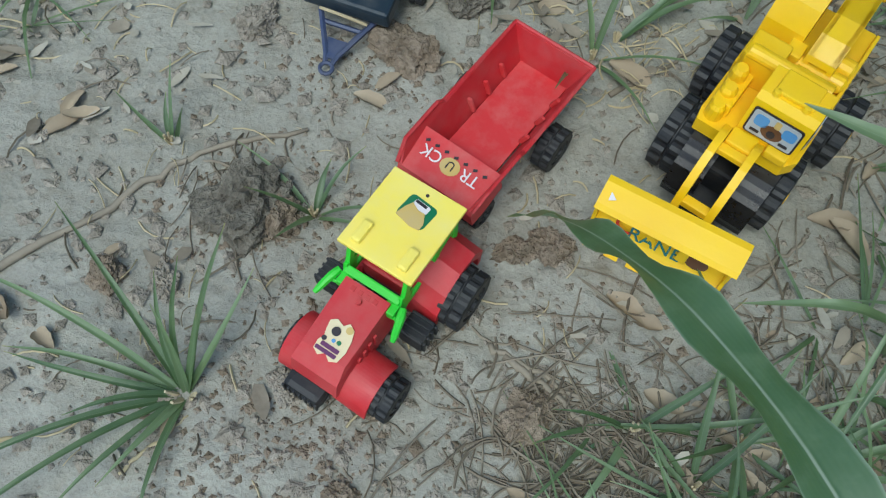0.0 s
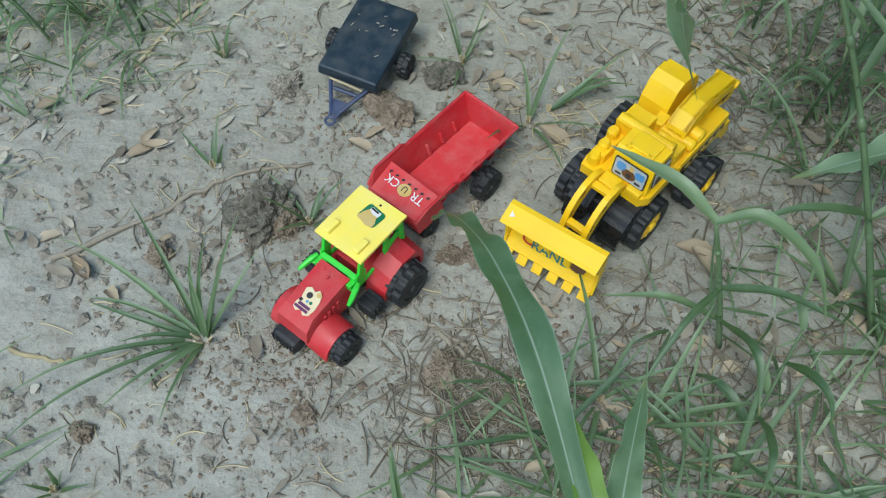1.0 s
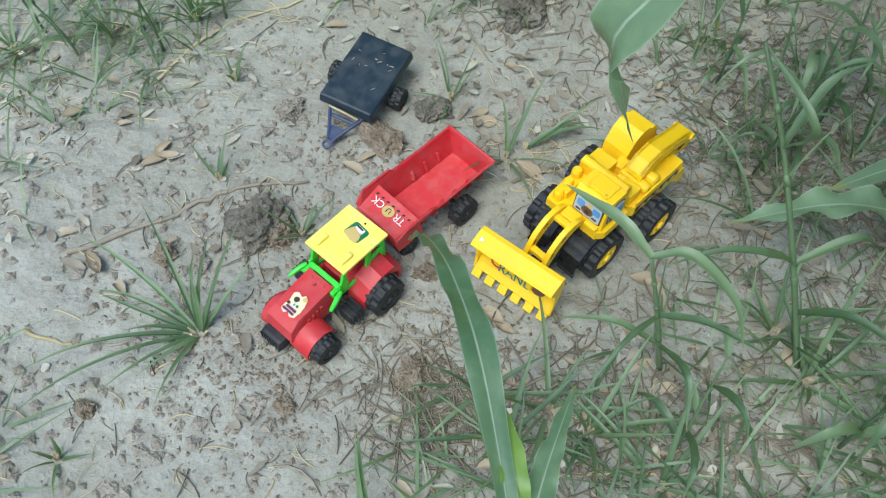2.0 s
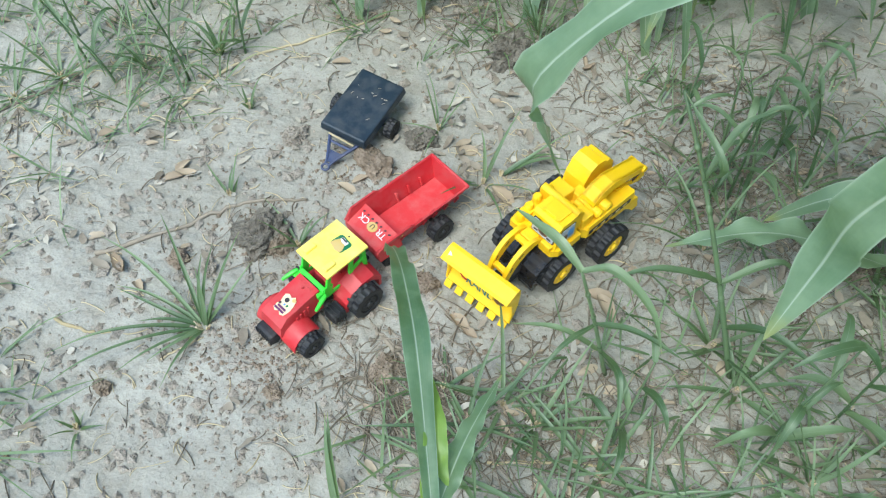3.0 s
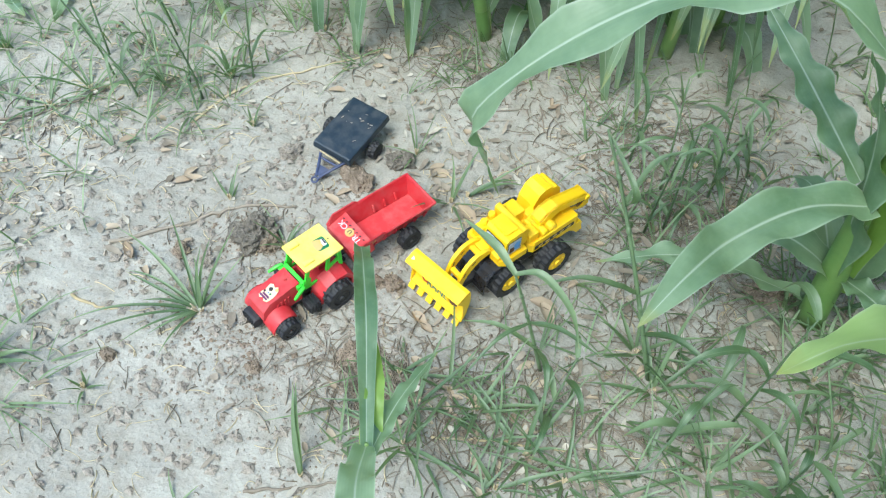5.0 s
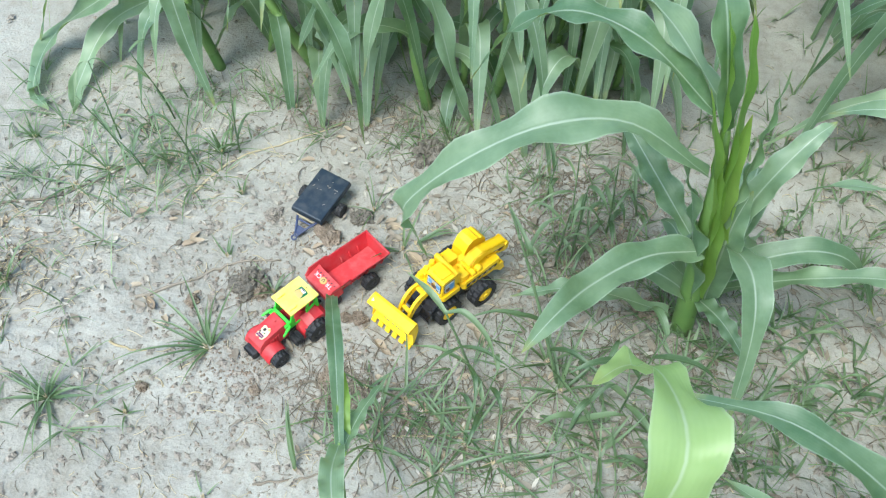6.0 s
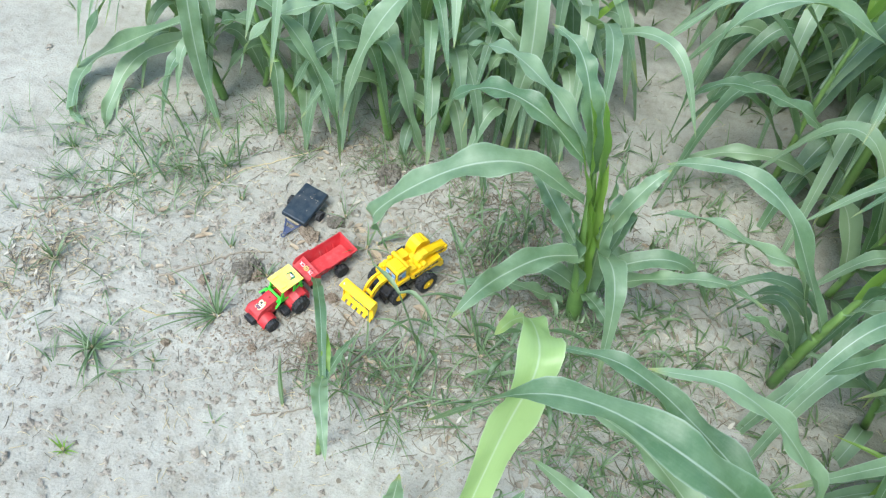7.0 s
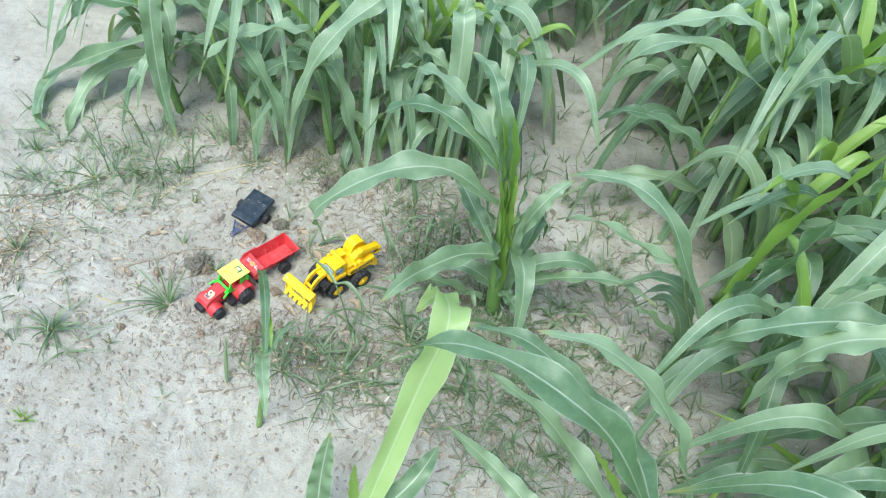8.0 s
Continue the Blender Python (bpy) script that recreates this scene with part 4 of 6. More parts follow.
def random_maize(seed, h, n):
    """One upright maize plant with alternate arching leaves, at the origin."""
    rnd = random.Random(seed)
    p = thing("maize_plant", pose(0, 0, 0), "dense dark green maize plant with arching strap leaves", "maize plant", "maize plants of the field")
    bend = [Vector((0, 0, 0)), Vector((rnd.uniform(-.03, .03), rnd.uniform(-.03, .03), h * 0.4)), Vector((rnd.uniform(-.07, .07), rnd.uniform(-.07, .07), h * 0.8))]
    C = spline(bend, 12)
    child("stalk", tube_mesh("stalk", C, [0.009 * (1.1 - 0.6 * i / 12) for i in range(13)], STALK, 8), p)
    plane = rnd.uniform(0, 3.14)
    for k in range(n):
        f = 0.08 + 0.9 * k / n
        az = plane + math.pi * (k % 2) + rnd.uniform(-0.7, 0.7)
        L = rnd.uniform(0.36, 0.55) * (0.7 + 0.6 * math.sin(f * 2.6))
        pts = arching(C[int(f * 12)], az, L, rnd.uniform(0.55, 0.95) + 0.2 * f, rnd.uniform(0.55, 1.15) * (1.15 - 0.5 * f), rnd)
        child("leaf", ribbon_mesh("leaf", [ribbon(pts, rnd.uniform(0.046, 0.066), 20, 4, 0.25, 0.07, 0, rnd.random())], CORN), p)
    for k in range(2):
        pts = arching(C[11], plane + 1.5 + 3.1 * k, 0.26, 1.25, 0.25, rnd)
        child("leaf", ribbon_mesh("leaf", [ribbon(pts, 0.036, 16, 4, 0.5, 0.04, 0, rnd.random(), 0.7)], CORN_YOUNG), p)
    return p


p = maize_base(0.641, 0.390, "tall maize plant with arching blue-green leaves, standing in sandy soil")
maize_stem(p, [(0.640, 0.394, 0.026), (0.617, 0.382, 0.205), (0.590, 0.355, 0.394), (0.570, 0.353, 0.522)], 0.017)
maize_leaf(p, [(0.57, 0.353, 0.438), (0.455, 0.325, 0.531), (0.356, 0.286, 0.542), (0.262, 0.251, 0.49), (0.187, 0.232, 0.4), (0.194, 0.239, 0.345), (0.219, 0.233, 0.28)], .060, CORN, 0.9)
maize_leaf(p, [(0.603, 0.352, 0.279), (0.526, 0.307, 0.299), (0.458, 0.236, 0.307), (0.415, 0.155, 0.336), (0.38, 0.089, 0.327)], .056, CORN)
maize_leaf(p, [(0.548, 0.354, 0.547), (0.448, 0.382, 0.612), (0.354, 0.404, 0.621), (0.281, 0.411, 0.569), (0.231, 0.412, 0.472)], .046, CORN)
maize_leaf(p, [(0.550, 0.357, 0.564), (0.469, 0.416, 0.623), (0.377, 0.469, 0.652), (0.309, 0.496, 0.638), (0.256, 0.511, 0.607)], .046, CORN)
maize_leaf(p, [(0.570, 0.353, 0.522), (0.521, 0.378, 0.682), (0.481, 0.428, 0.733), (0.427, 0.464, 0.742)], .042, CORN)
maize_leaf(p, [(0.607, 0.352, 0.302), (0.585, 0.347, 0.478), (0.567, 0.348, 0.612), (0.547, 0.349, 0.700)], .062, CORN_YOUNG)
maize_leaf(p, [(0.597, 0.354, 0.338), (0.566, 0.353, 0.500), (0.546, 0.354, 0.615), (0.521, 0.351, 0.697)], .056, CORN_YOUNG)
maize_leaf(p, [(0.625, 0.365, 0.274), (0.653, 0.383, 0.403), (0.691, 0.420, 0.467), (0.723, 0.455, 0.480)], .040, CORN)
maize_leaf(p, [(0.616, 0.349, 0.352), (0.614, 0.352, 0.505), (0.608, 0.345, 0.639)], .034, CORN)
maize_leaf(p, [(0.639, 0.389, 0.111), (0.681, 0.333, 0.132), (0.735, 0.287, 0.095)], .034, CORN)
maize_leaf(p, [(0.652, 0.408, 0.105), (0.775, 0.394, 0.210), (0.908, 0.391, 0.256), (1.020, 0.372, 0.227)], .036, CORN)
maize_leaf(p, [(0.582, 0.366, 0.297), (0.502, 0.434, 0.357), (0.437, 0.499, 0.397)], .044, CORN)
maize_leaf(p, [(0.604, 0.373, 0.071), (0.452, 0.344, 0.129), (0.338, 0.307, 0.116)], .040, CORN)
maize_leaf(p, [(0.634, 0.401, 0.056), (0.594, 0.365, 0.261), (0.561, 0.361, 0.386), (0.520, 0.374, 0.462)], .055, CORN)
maize_leaf(p, [(0.653, 0.398, 0.070), (0.617, 0.361, 0.286), (0.596, 0.347, 0.444), (0.589, 0.346, 0.563)], .055, CORN_YOUNG)
maize_leaf(p, [(0.635, 0.380, 0.132), (0.601, 0.347, 0.336), (0.569, 0.342, 0.477), (0.532, 0.349, 0.589)], .055, CORN_YOUNG)
maize_leaf(p, [(0.654, 0.389, 0.094), (0.636, 0.355, 0.247), (0.628, 0.348, 0.357), (0.633, 0.353, 0.426)], .050, CORN)
maize_skirt(p, 7, 7, 0.22)

p = maize_base(1.250, 0.886, "maize plant with a leaning pale stalk and arching leaves")
maize_stem(p, [(1.252, 0.884, 0.022), (1.222, 0.850, 0.279), (1.170, 0.809, 0.547), (1.105, 0.782, 0.754)], 0.011)
maize_leaf(p, [(1.146, 0.800, 0.595), (0.993, 0.789, 0.682), (0.862, 0.773, 0.691), (0.781, 0.765, 0.607), (0.760, 0.766, 0.455), (0.753, 0.763, 0.264)], .055, CORN)
maize_leaf(p, [(1.127, 0.803, 0.656), (1.014, 0.822, 0.761), (0.917, 0.833, 0.733), (0.785, 0.850, 0.631), (0.659, 0.866, 0.444)], .055, CORN)
maize_leaf(p, [(1.205, 0.854, 0.222), (1.063, 0.823, 0.378), (0.948, 0.820, 0.426), (0.830, 0.801, 0.445), (0.758, 0.796, 0.377)], .045, CORN)
maize_leaf(p, [(1.183, 0.859, 0.143), (1.090, 0.872, 0.194), (0.973, 0.859, 0.209), (0.872, 0.855, 0.168), (0.748, 0.840, 0.029)], .045, CORN)
maize_leaf(p, [(1.136, 0.788, 0.662), (1.101, 0.779, 0.786), (1.048, 0.794, 0.882)], .05, CORN_YOUNG)
maize_leaf(p, [(1.136, 0.788, 0.662), (1.130, 0.805, 0.809), (1.111, 0.837, 0.875)], .05, CORN)
maize_leaf(p, [(1.120, 0.785, 0.709), (1.062, 0.853, 0.791), (1.015, 0.936, 0.814)], .045, CORN)
maize_leaf(p, [(1.170, 0.807, 0.571), (1.241, 0.846, 0.653), (1.354, 0.868, 0.657)], .045, CORN)

p = maize_base(1.118, 0.347, "leaning maize plant with bright young leaves at the field edge")
maize_stem(p, [(1.102, 0.330, 0.020), (1.117, 0.338, 0.193), (1.120, 0.323, 0.345), (1.130, 0.311, 0.525)], 0.011)
maize_leaf(p, [(1.122, 0.315, 0.405), (1.132, 0.284, 0.668), (1.158, 0.259, 0.824), (1.181, 0.245, 0.958)], .075, CORN_YOUNG)
maize_leaf(p, [(1.133, 0.315, 0.410), (1.166, 0.271, 0.598), (1.171, 0.232, 0.796), (1.184, 0.194, 0.940)], .070, CORN)
maize_leaf(p, [(1.117, 0.338, 0.193), (1.005, 0.344, 0.401), (0.931, 0.351, 0.424), (0.841, 0.363, 0.453), (0.760, 0.382, 0.442), (0.700, 0.400, 0.390)], .045, CORN)
maize_leaf(p, [(1.113, 0.331, 0.266), (1.025, 0.352, 0.400), (0.937, 0.391, 0.511), (0.845, 0.419, 0.548), (0.763, 0.445, 0.522), (0.710, 0.464, 0.483)], .045, CORN)
maize_leaf(p, [(1.120, 0.323, 0.345), (1.179, 0.299, 0.419), (1.239, 0.273, 0.450), (1.298, 0.256, 0.476)], .04, CORN)
maize_leaf(p, [(1.124, 0.352, 0.089), (1.074, 0.335, 0.177), (0.994, 0.320, 0.250), (0.948, 0.321, 0.262)], .04, CORN)
maize_leaf(p, [(1.129, 0.338, 0.162), (1.213, 0.294, 0.194), (1.302, 0.268, 0.149)], .04, CORN)
maize_skirt(p, 4, 39)

p = maize_base(1.480, -0.044, "maize plant with long pale arching leaves at the field edge")
maize_stem(p, [(1.499, 0.005, 0.578), (1.378, 0.021, 0.706)], 0.011)
maize_leaf(p, [(1.344, 0.050, 0.720), (1.196, 0.052, 0.699), (1.074, 0.065, 0.590), (1.001, 0.079, 0.461)], .060, CORN)
maize_leaf(p, [(1.310, 0.008, 0.763), (1.190, 0.007, 0.700), (1.147, 0.018, 0.586), (1.150, 0.035, 0.383)], .055, CORN)
maize_leaf(p, [(1.491, 0.039, 0.534), (1.371, 0.062, 0.397), (1.271, 0.076, 0.248), (1.196, 0.115, 0.032)], .055, CORN)
maize_leaf(p, [(1.562, -0.013, 0.173), (1.490, 0.031, 0.169), (1.255, 0.076, 0.247), (1.144, 0.118, 0.229)], .022, CORN_YOUNG)
maize_leaf(p, [(1.231, 0.005, 0.020), (1.261, 0.085, 0.234), (1.233, 0.072, 0.397)], .02, CORN_YOUNG)
maize_leaf(p, [(1.317, 0.013, 0.826), (1.217, 0.060, 0.812), (1.164, 0.098, 0.707)], .05, CORN)
maize_leaf(p, [(1.586, 0.035, 0.402), (1.454, 0.076, 0.203), (1.343, 0.052, 0.020)], .05, CORN)
maize_skirt(p, 4, 49)

p = maize_base(1.040, -0.383, "maize plant with broad pale drooping leaves beside the path")
maize_stem(p, [(1.001, -0.345, 0.382), (0.963, -0.321, 0.461), (0.929, -0.307, 0.528)], 0.011)
maize_leaf(p, [(0.941, -0.309, 0.492), (0.832, -0.280, 0.641), (0.727, -0.280, 0.738), (0.607, -0.233, 0.730), (0.503, -0.235, 0.706), (0.391, -0.207, 0.498)], .062, CORN)
maize_leaf(p, [(0.975, -0.243, 0.397), (0.944, -0.117, 0.362), (0.828, -0.023, 0.379), (0.690, 0.018, 0.436), (0.556, 0.044, 0.399)], .058, CORN)
maize_leaf(p, [(1.098, -0.165, 0.240), (1.017, -0.123, 0.421), (0.916, -0.089, 0.539), (0.789, -0.105, 0.648), (0.672, -0.124, 0.669)], .055, CORN)
maize_leaf(p, [(0.952, -0.216, 0.261), (0.856, -0.113, 0.271), (0.753, -0.067, 0.336), (0.628, -0.032, 0.373)], .055, CORN)
maize_leaf(p, [(0.851, -0.172, 0.048), (0.793, -0.143, 0.088), (0.701, -0.092, 0.112), (0.588, -0.074, 0.190)], .05, CORN)
maize_leaf(p, [(0.971, -0.285, 0.346), (0.847, -0.283, 0.546), (0.799, -0.253, 0.589)], .05, CORN_YOUNG)
maize_skirt(p, 4, 58)

p = maize_base(0.490, -0.319, "young maize plant beside the path, one broad folded leaf coloured as backlit")
maize_stem(p, [(0.464, -0.370, 0.020), (0.464, -0.337, 0.125), (0.465, -0.337, 0.264)], 0.011)
# folded leaf whose backlight is put into the leaf colour
maize_leaf(p, [(0.471, -0.337, 0.243), (0.508, -0.201, 0.496), (0.529, -0.144, 0.635), (0.511, -0.052, 0.599), (0.487, -0.006, 0.522), (0.464, 0.005, 0.445)], 0.065, CORN_BACKLIT)
maize_leaf(p, [(0.372, -0.283, 0.056), (0.366, -0.244, 0.185), (0.368, -0.213, 0.294)], .05, CORN)
maize_leaf(p, [(0.454, -0.337, 0.258), (0.440, -0.327, 0.359), (0.439, -0.323, 0.425)], .03, CORN_YOUNG)
maize_leaf(p, [(0.484, -0.338, 0.225), (0.546, -0.266, 0.296), (0.577, -0.189, 0.313)], .05, CORN)

p = maize_base(-0.415, 0.807, "bushy maize plant with drooping strap leaves in the back row")
maize_stem(p, [(-0.410, 0.735, 0.020), (-0.447, 0.804, 0.157), (-0.443, 0.799, 0.335)], 0.011)
maize_leaf(p, [(-0.433, 0.798, 0.286), (-0.638, 0.779, 0.162), (-0.789, 0.760, 0.043), (-0.769, 0.629, 0.020), (-0.698, 0.572, 0.020)], .055, CORN)
maize_leaf(p, [(-0.433, 0.785, 0.367), (-0.436, 0.752, 0.432), (-0.423, 0.717, 0.329), (-0.404, 0.694, 0.184), (-0.358, 0.663, 0.020)], .055, CORN)
maize_leaf(p, [(-0.450, 0.819, 0.207), (-0.648, 0.800, 0.088), (-0.681, 0.668, 0.020), (-0.644, 0.575, 0.020)], .05, CORN)
maize_leaf(p, [(-0.478, 0.811, 0.353), (-0.644, 0.817, 0.316), (-0.728, 0.778, 0.209), (-0.822, 0.749, 0.025)], .055, CORN)
maize_leaf(p, [(-0.443, 0.793, 0.324), (-0.491, 0.804, 0.354), (-0.523, 0.803, 0.416)], .04, CORN_YOUNG)
maize_skirt(p, 5, 72)

p = maize_base(-0.182, 0.836, "bushy maize plant with drooping strap leaves in the back row")
maize_stem(p, [(-0.258, 0.827, 0.020), (-0.279, 0.831, 0.194), (-0.309, 0.820, 0.347)], 0.011)
maize_leaf(p, [(-0.421, 0.828, 0.380), (-0.344, 0.787, 0.415), (-0.207, 0.717, 0.424), (-0.092, 0.651, 0.362), (-0.019, 0.592, 0.267), (0.002, 0.575, 0.103)], .052, CORN)
maize_leaf(p, [(-0.286, 0.831, 0.233), (-0.370, 0.804, 0.283), (-0.432, 0.781, 0.200)], .045, CORN)
maize_leaf(p, [(-0.278, 0.830, 0.216), (-0.186, 0.789, 0.277), (-0.112, 0.744, 0.216), (-0.090, 0.725, 0.134)], .045, CORN)
maize_skirt(p, 5, 78)

p = maize_base(0.062, 0.812, "bushy maize plant with drooping strap leaves in the back row")
maize_stem(p, [(0.040, 0.793, 0.020), (0.031, 0.804, 0.198), (0.031, 0.802, 0.378)], 0.011)
maize_leaf(p, [(0.025, 0.801, 0.339), (-0.009, 0.751, 0.451), (-0.064, 0.715, 0.476), (-0.169, 0.676, 0.446), (-0.238, 0.639, 0.373), (-0.265, 0.626, 0.277)], .055, CORN)
maize_leaf(p, [(0.183, 0.840, 0.608), (0.158, 0.813, 0.569), (0.070, 0.733, 0.490), (0.010, 0.681, 0.361), (-0.022, 0.658, 0.194)], .062, CORN)
maize_leaf(p, [(0.003, 0.800, 0.313), (0.064, 0.745, 0.375), (0.108, 0.724, 0.297), (0.154, 0.688, 0.176), (0.188, 0.703, 0.071)], .05, CORN)
maize_leaf(p, [(0.020, 0.799, 0.299), (-0.044, 0.747, 0.355), (-0.110, 0.715, 0.319), (-0.167, 0.694, 0.195)], .05, CORN)
maize_skirt(p, 5, 85)

p = maize_base(0.192, 0.889, "bushy maize plant with drooping strap leaves in the back row")
maize_stem(p, [(0.209, 0.894, 0.089), (0.203, 0.881, 0.321), (0.207, 0.869, 0.515)], 0.011)
maize_leaf(p, [(0.207, 0.869, 0.515), (0.198, 0.849, 0.560), (0.205, 0.803, 0.450), (0.172, 0.781, 0.355)], .05, CORN)
maize_leaf(p, [(0.212, 0.863, 0.571), (0.243, 0.824, 0.556), (0.269, 0.801, 0.495), (0.292, 0.787, 0.429)], .035, CORN)
maize_leaf(p, [(0.203, 0.881, 0.321), (0.266, 0.838, 0.429), (0.349, 0.816, 0.418), (0.412, 0.798, 0.296)], .05, CORN)
maize_leaf(p, [(0.201, 0.880, 0.281), (0.133, 0.844, 0.325), (0.079, 0.820, 0.263)], .045, CORN)
maize_skirt(p, 5, 92)

p = maize_base(0.373, 0.869, "bushy maize plant with drooping strap leaves in the back row")
maize_stem(p, [(0.390, 0.868, 0.027), (0.377, 0.853, 0.281), (0.369, 0.823, 0.524)], 0.011)
maize_leaf(p, [(0.356, 0.835, 0.568), (0.376, 0.772, 0.597), (0.393, 0.738, 0.453), (0.386, 0.736, 0.339), (0.370, 0.777, 0.105)], .058, CORN)
maize_leaf(p, [(0.367, 0.826, 0.488), (0.404, 0.855, 0.570), (0.481, 0.860, 0.561), (0.542, 0.875, 0.511)], .045, CORN)
maize_leaf(p, [(0.374, 0.853, 0.300), (0.313, 0.816, 0.349), (0.297, 0.783, 0.227)], .045, CORN)
maize_leaf(p, [(0.364, 0.824, 0.522), (0.367, 0.857, 0.606), (0.366, 0.885, 0.668)], .04, CORN)
maize_skirt(p, 5, 99)

# young maize shoot beside the tractor
p = tagged(maize_base(0.177, -0.102, "young maize shoot with one long narrow leaf over the soil"), group="maize plants of the field")
maize_stem(p, [(0.182, -0.089, 0.136), (0.179, -0.061, 0.260)], 0.006)
maize_leaf(p, [(0.180, -0.065, 0.249), (0.138, 0.048, 0.266), (0.107, 0.120, 0.243), (0.083, 0.172, 0.200), (0.063, 0.211, 0.151), (0.045, 0.237, 0.097)], 0.022, CORN, 1.4)
maize_leaf(p, [(0.178, -0.062, 0.219), (0.168, -0.013, 0.255), (0.148, 0.048, 0.239)], 0.026, CORN_YOUNG)
maize_leaf(p, [(0.181, -0.064, 0.240), (0.189, -0.002, 0.238), (0.204, 0.072, 0.211)], 0.020, CORN)
maize_leaf(p, [(0.179, -0.063, 0.258), (0.195, -0.121, 0.320), (0.221, -0.182, 0.339), (0.248, -0.242, 0.331)], 0.030, CORN)

# field of maize behind and beside
PROTO = [random_maize(40 + k, h, n) for k, (h, n) in enumerate(((0.62, 10), (0.70, 11), (0.78, 10), (0.66, 12), (0.56, 9), (0.74, 11)))]
rnd = random.Random(77)
spots = []
for row in range(11):
    y0 = 1.0 + row * 0.32
    for k in range(16):
        x = -1.0 + k * 0.24 + rnd.uniform(-0.08, 0.08) + row * 0.02
        y = y0 + rnd.uniform(-0.08, 0.08)
        if 0.60 < x < 1.08 and y < 1.6 or x < -0.72 and y < 1.5:
            continue
        spots.append((x, y))
for k in range(9):
    for j in range(11):
        x, y = 1.46 + k * 0.26 + rnd.uniform(-0.09, 0.09), -0.73 + j * 0.26 + rnd.uniform(-0.09, 0.09)
        spots.append((x, y))
for x, y in ((-0.330, 0.889), (-0.072, 0.916), (0.123, 0.892), (0.295, 0.951), (0.448, 0.979), (0.532, 1.055), (-0.571, 0.977), (1.257, 0.644), (1.238, 1.076), (1.326, 0.293), (1.107, 1.322), (1.373, -0.277), (1.282, -0.594)):
    spots.append((x, y))
for i, (x, y) in enumerate(spots):
    src = PROTO[i % 6]
    s = rnd.uniform(0.82, 1.12) * (0.8 if y < 1.06 and x < 0.7 else 1.0)
    m = pose(x, y, gz(x, y) - 0.006, rnd.uniform(-6, 6), rnd.uniform(-6, 6), rnd.uniform(0, 360)) @ Matrix.Scale(s, 4)
    if i < 6:
        src.matrix_world = m
    else:
        copy_thing(PROTO[i % 6], m @ Matrix.Scale(1 / PROTO[i % 6].scale[0], 4))


# ---- grasses and weeds ----
def blade_line(rnd, az, length, lean, droop, base=(0, 0, 0)):
    d = Vector((math.cos(az), math.sin(az), 0))
    side = Vector((-d.y, d.x, 0)) * rnd.uniform(-0.15, 0.15)
    b = Vector(base) + d * rnd.uniform(0, 0.004)
    return [b] + [b + d * length * lean * t + side * length * t * t + Vector((0, 0, max(-b.z + 0.002, length * ((1.05 - 0.75 * lean) * t - droop * t ** 2.4)))) for t in (0.33, 0.66, 1.0)]


def tuft(x, y, n, length, width, lean, seed, label, name="grass_tuft", az=None, group="grass tufts on the soil", material=None):
    """A tuft of separate blades out of one crown."""
    rnd = random.Random(seed)
    t = thing(name, pose(x, y, gz(x, y) - 0.002), label, "grass", group)
    for k in range(n):
        a = (2 * math.pi * k / n + rnd.uniform(-0.4, 0.4)) if az is None else radians(rnd.uniform(*az))
        ln = rnd.uniform(*lean)
        L = length * rnd.uniform(0.5, 1.1)
        child("blade", ribbon_mesh("blade", [ribbon(blade_line(rnd, a, L, ln, rnd.uniform(0.1, 0.55) * ln), width * rnd.uniform(0.7, 1.2), 12, 2, 0.5, 0.02, 0, rnd.random(), 0.6, 0.25, 0.8)], material or GRASS), t)
    bm = bmesh.new()
    for k in range(6):
        a = rnd.uniform(0, 6.28)
        tube(bm, [(0, 0, 0), (0.003 * math.cos(a), 0.003 * math.sin(a), 0.012)], [0.0016, 0.0009], 5)
    part("crown", bm, STRAW, t, "straw-coloured base")
    return t


def culm(x, y, top, seed, label, leaves=5, leaf=0.09, width=0.007):
    """A jointed upright grass stem with leaves standing off its nodes."""
    rnd = random.Random(seed)
    t = thing("weed", pose(x, y, gz(x, y) - 0.002), label, "weed", "weeds among the maize")
    dx, dy, h = top
    C = spline([(0, 0, 0), (dx * 0.25, dy * 0.25, h * 0.4), (dx, dy, h)], 10)
    child("stem", tube_mesh("stem", C, [0.0019 * (1.1 - 0.05 * i) for i in range(11)], GRASS, 6), t)
    a = rnd.uniform(0, 6.28)
    for k in range(leaves):
        q = C[int(2 + 8 * k / max(1, leaves - 1))]
        a += math.pi + rnd.uniform(-0.8, 0.8)
        L = leaf * rnd.uniform(0.7, 1.3)
        child("leaf", ribbon_mesh("leaf", [ribbon(arching(q, a, L, rnd.uniform(0.3, 0.8), rnd.uniform(0.2, 0.8), rnd), width * rnd.uniform(0.8, 1.3), 14, 2, 0.4, 0.03, 0, rnd.random(), 0.5)], GRASS), t)
    return t


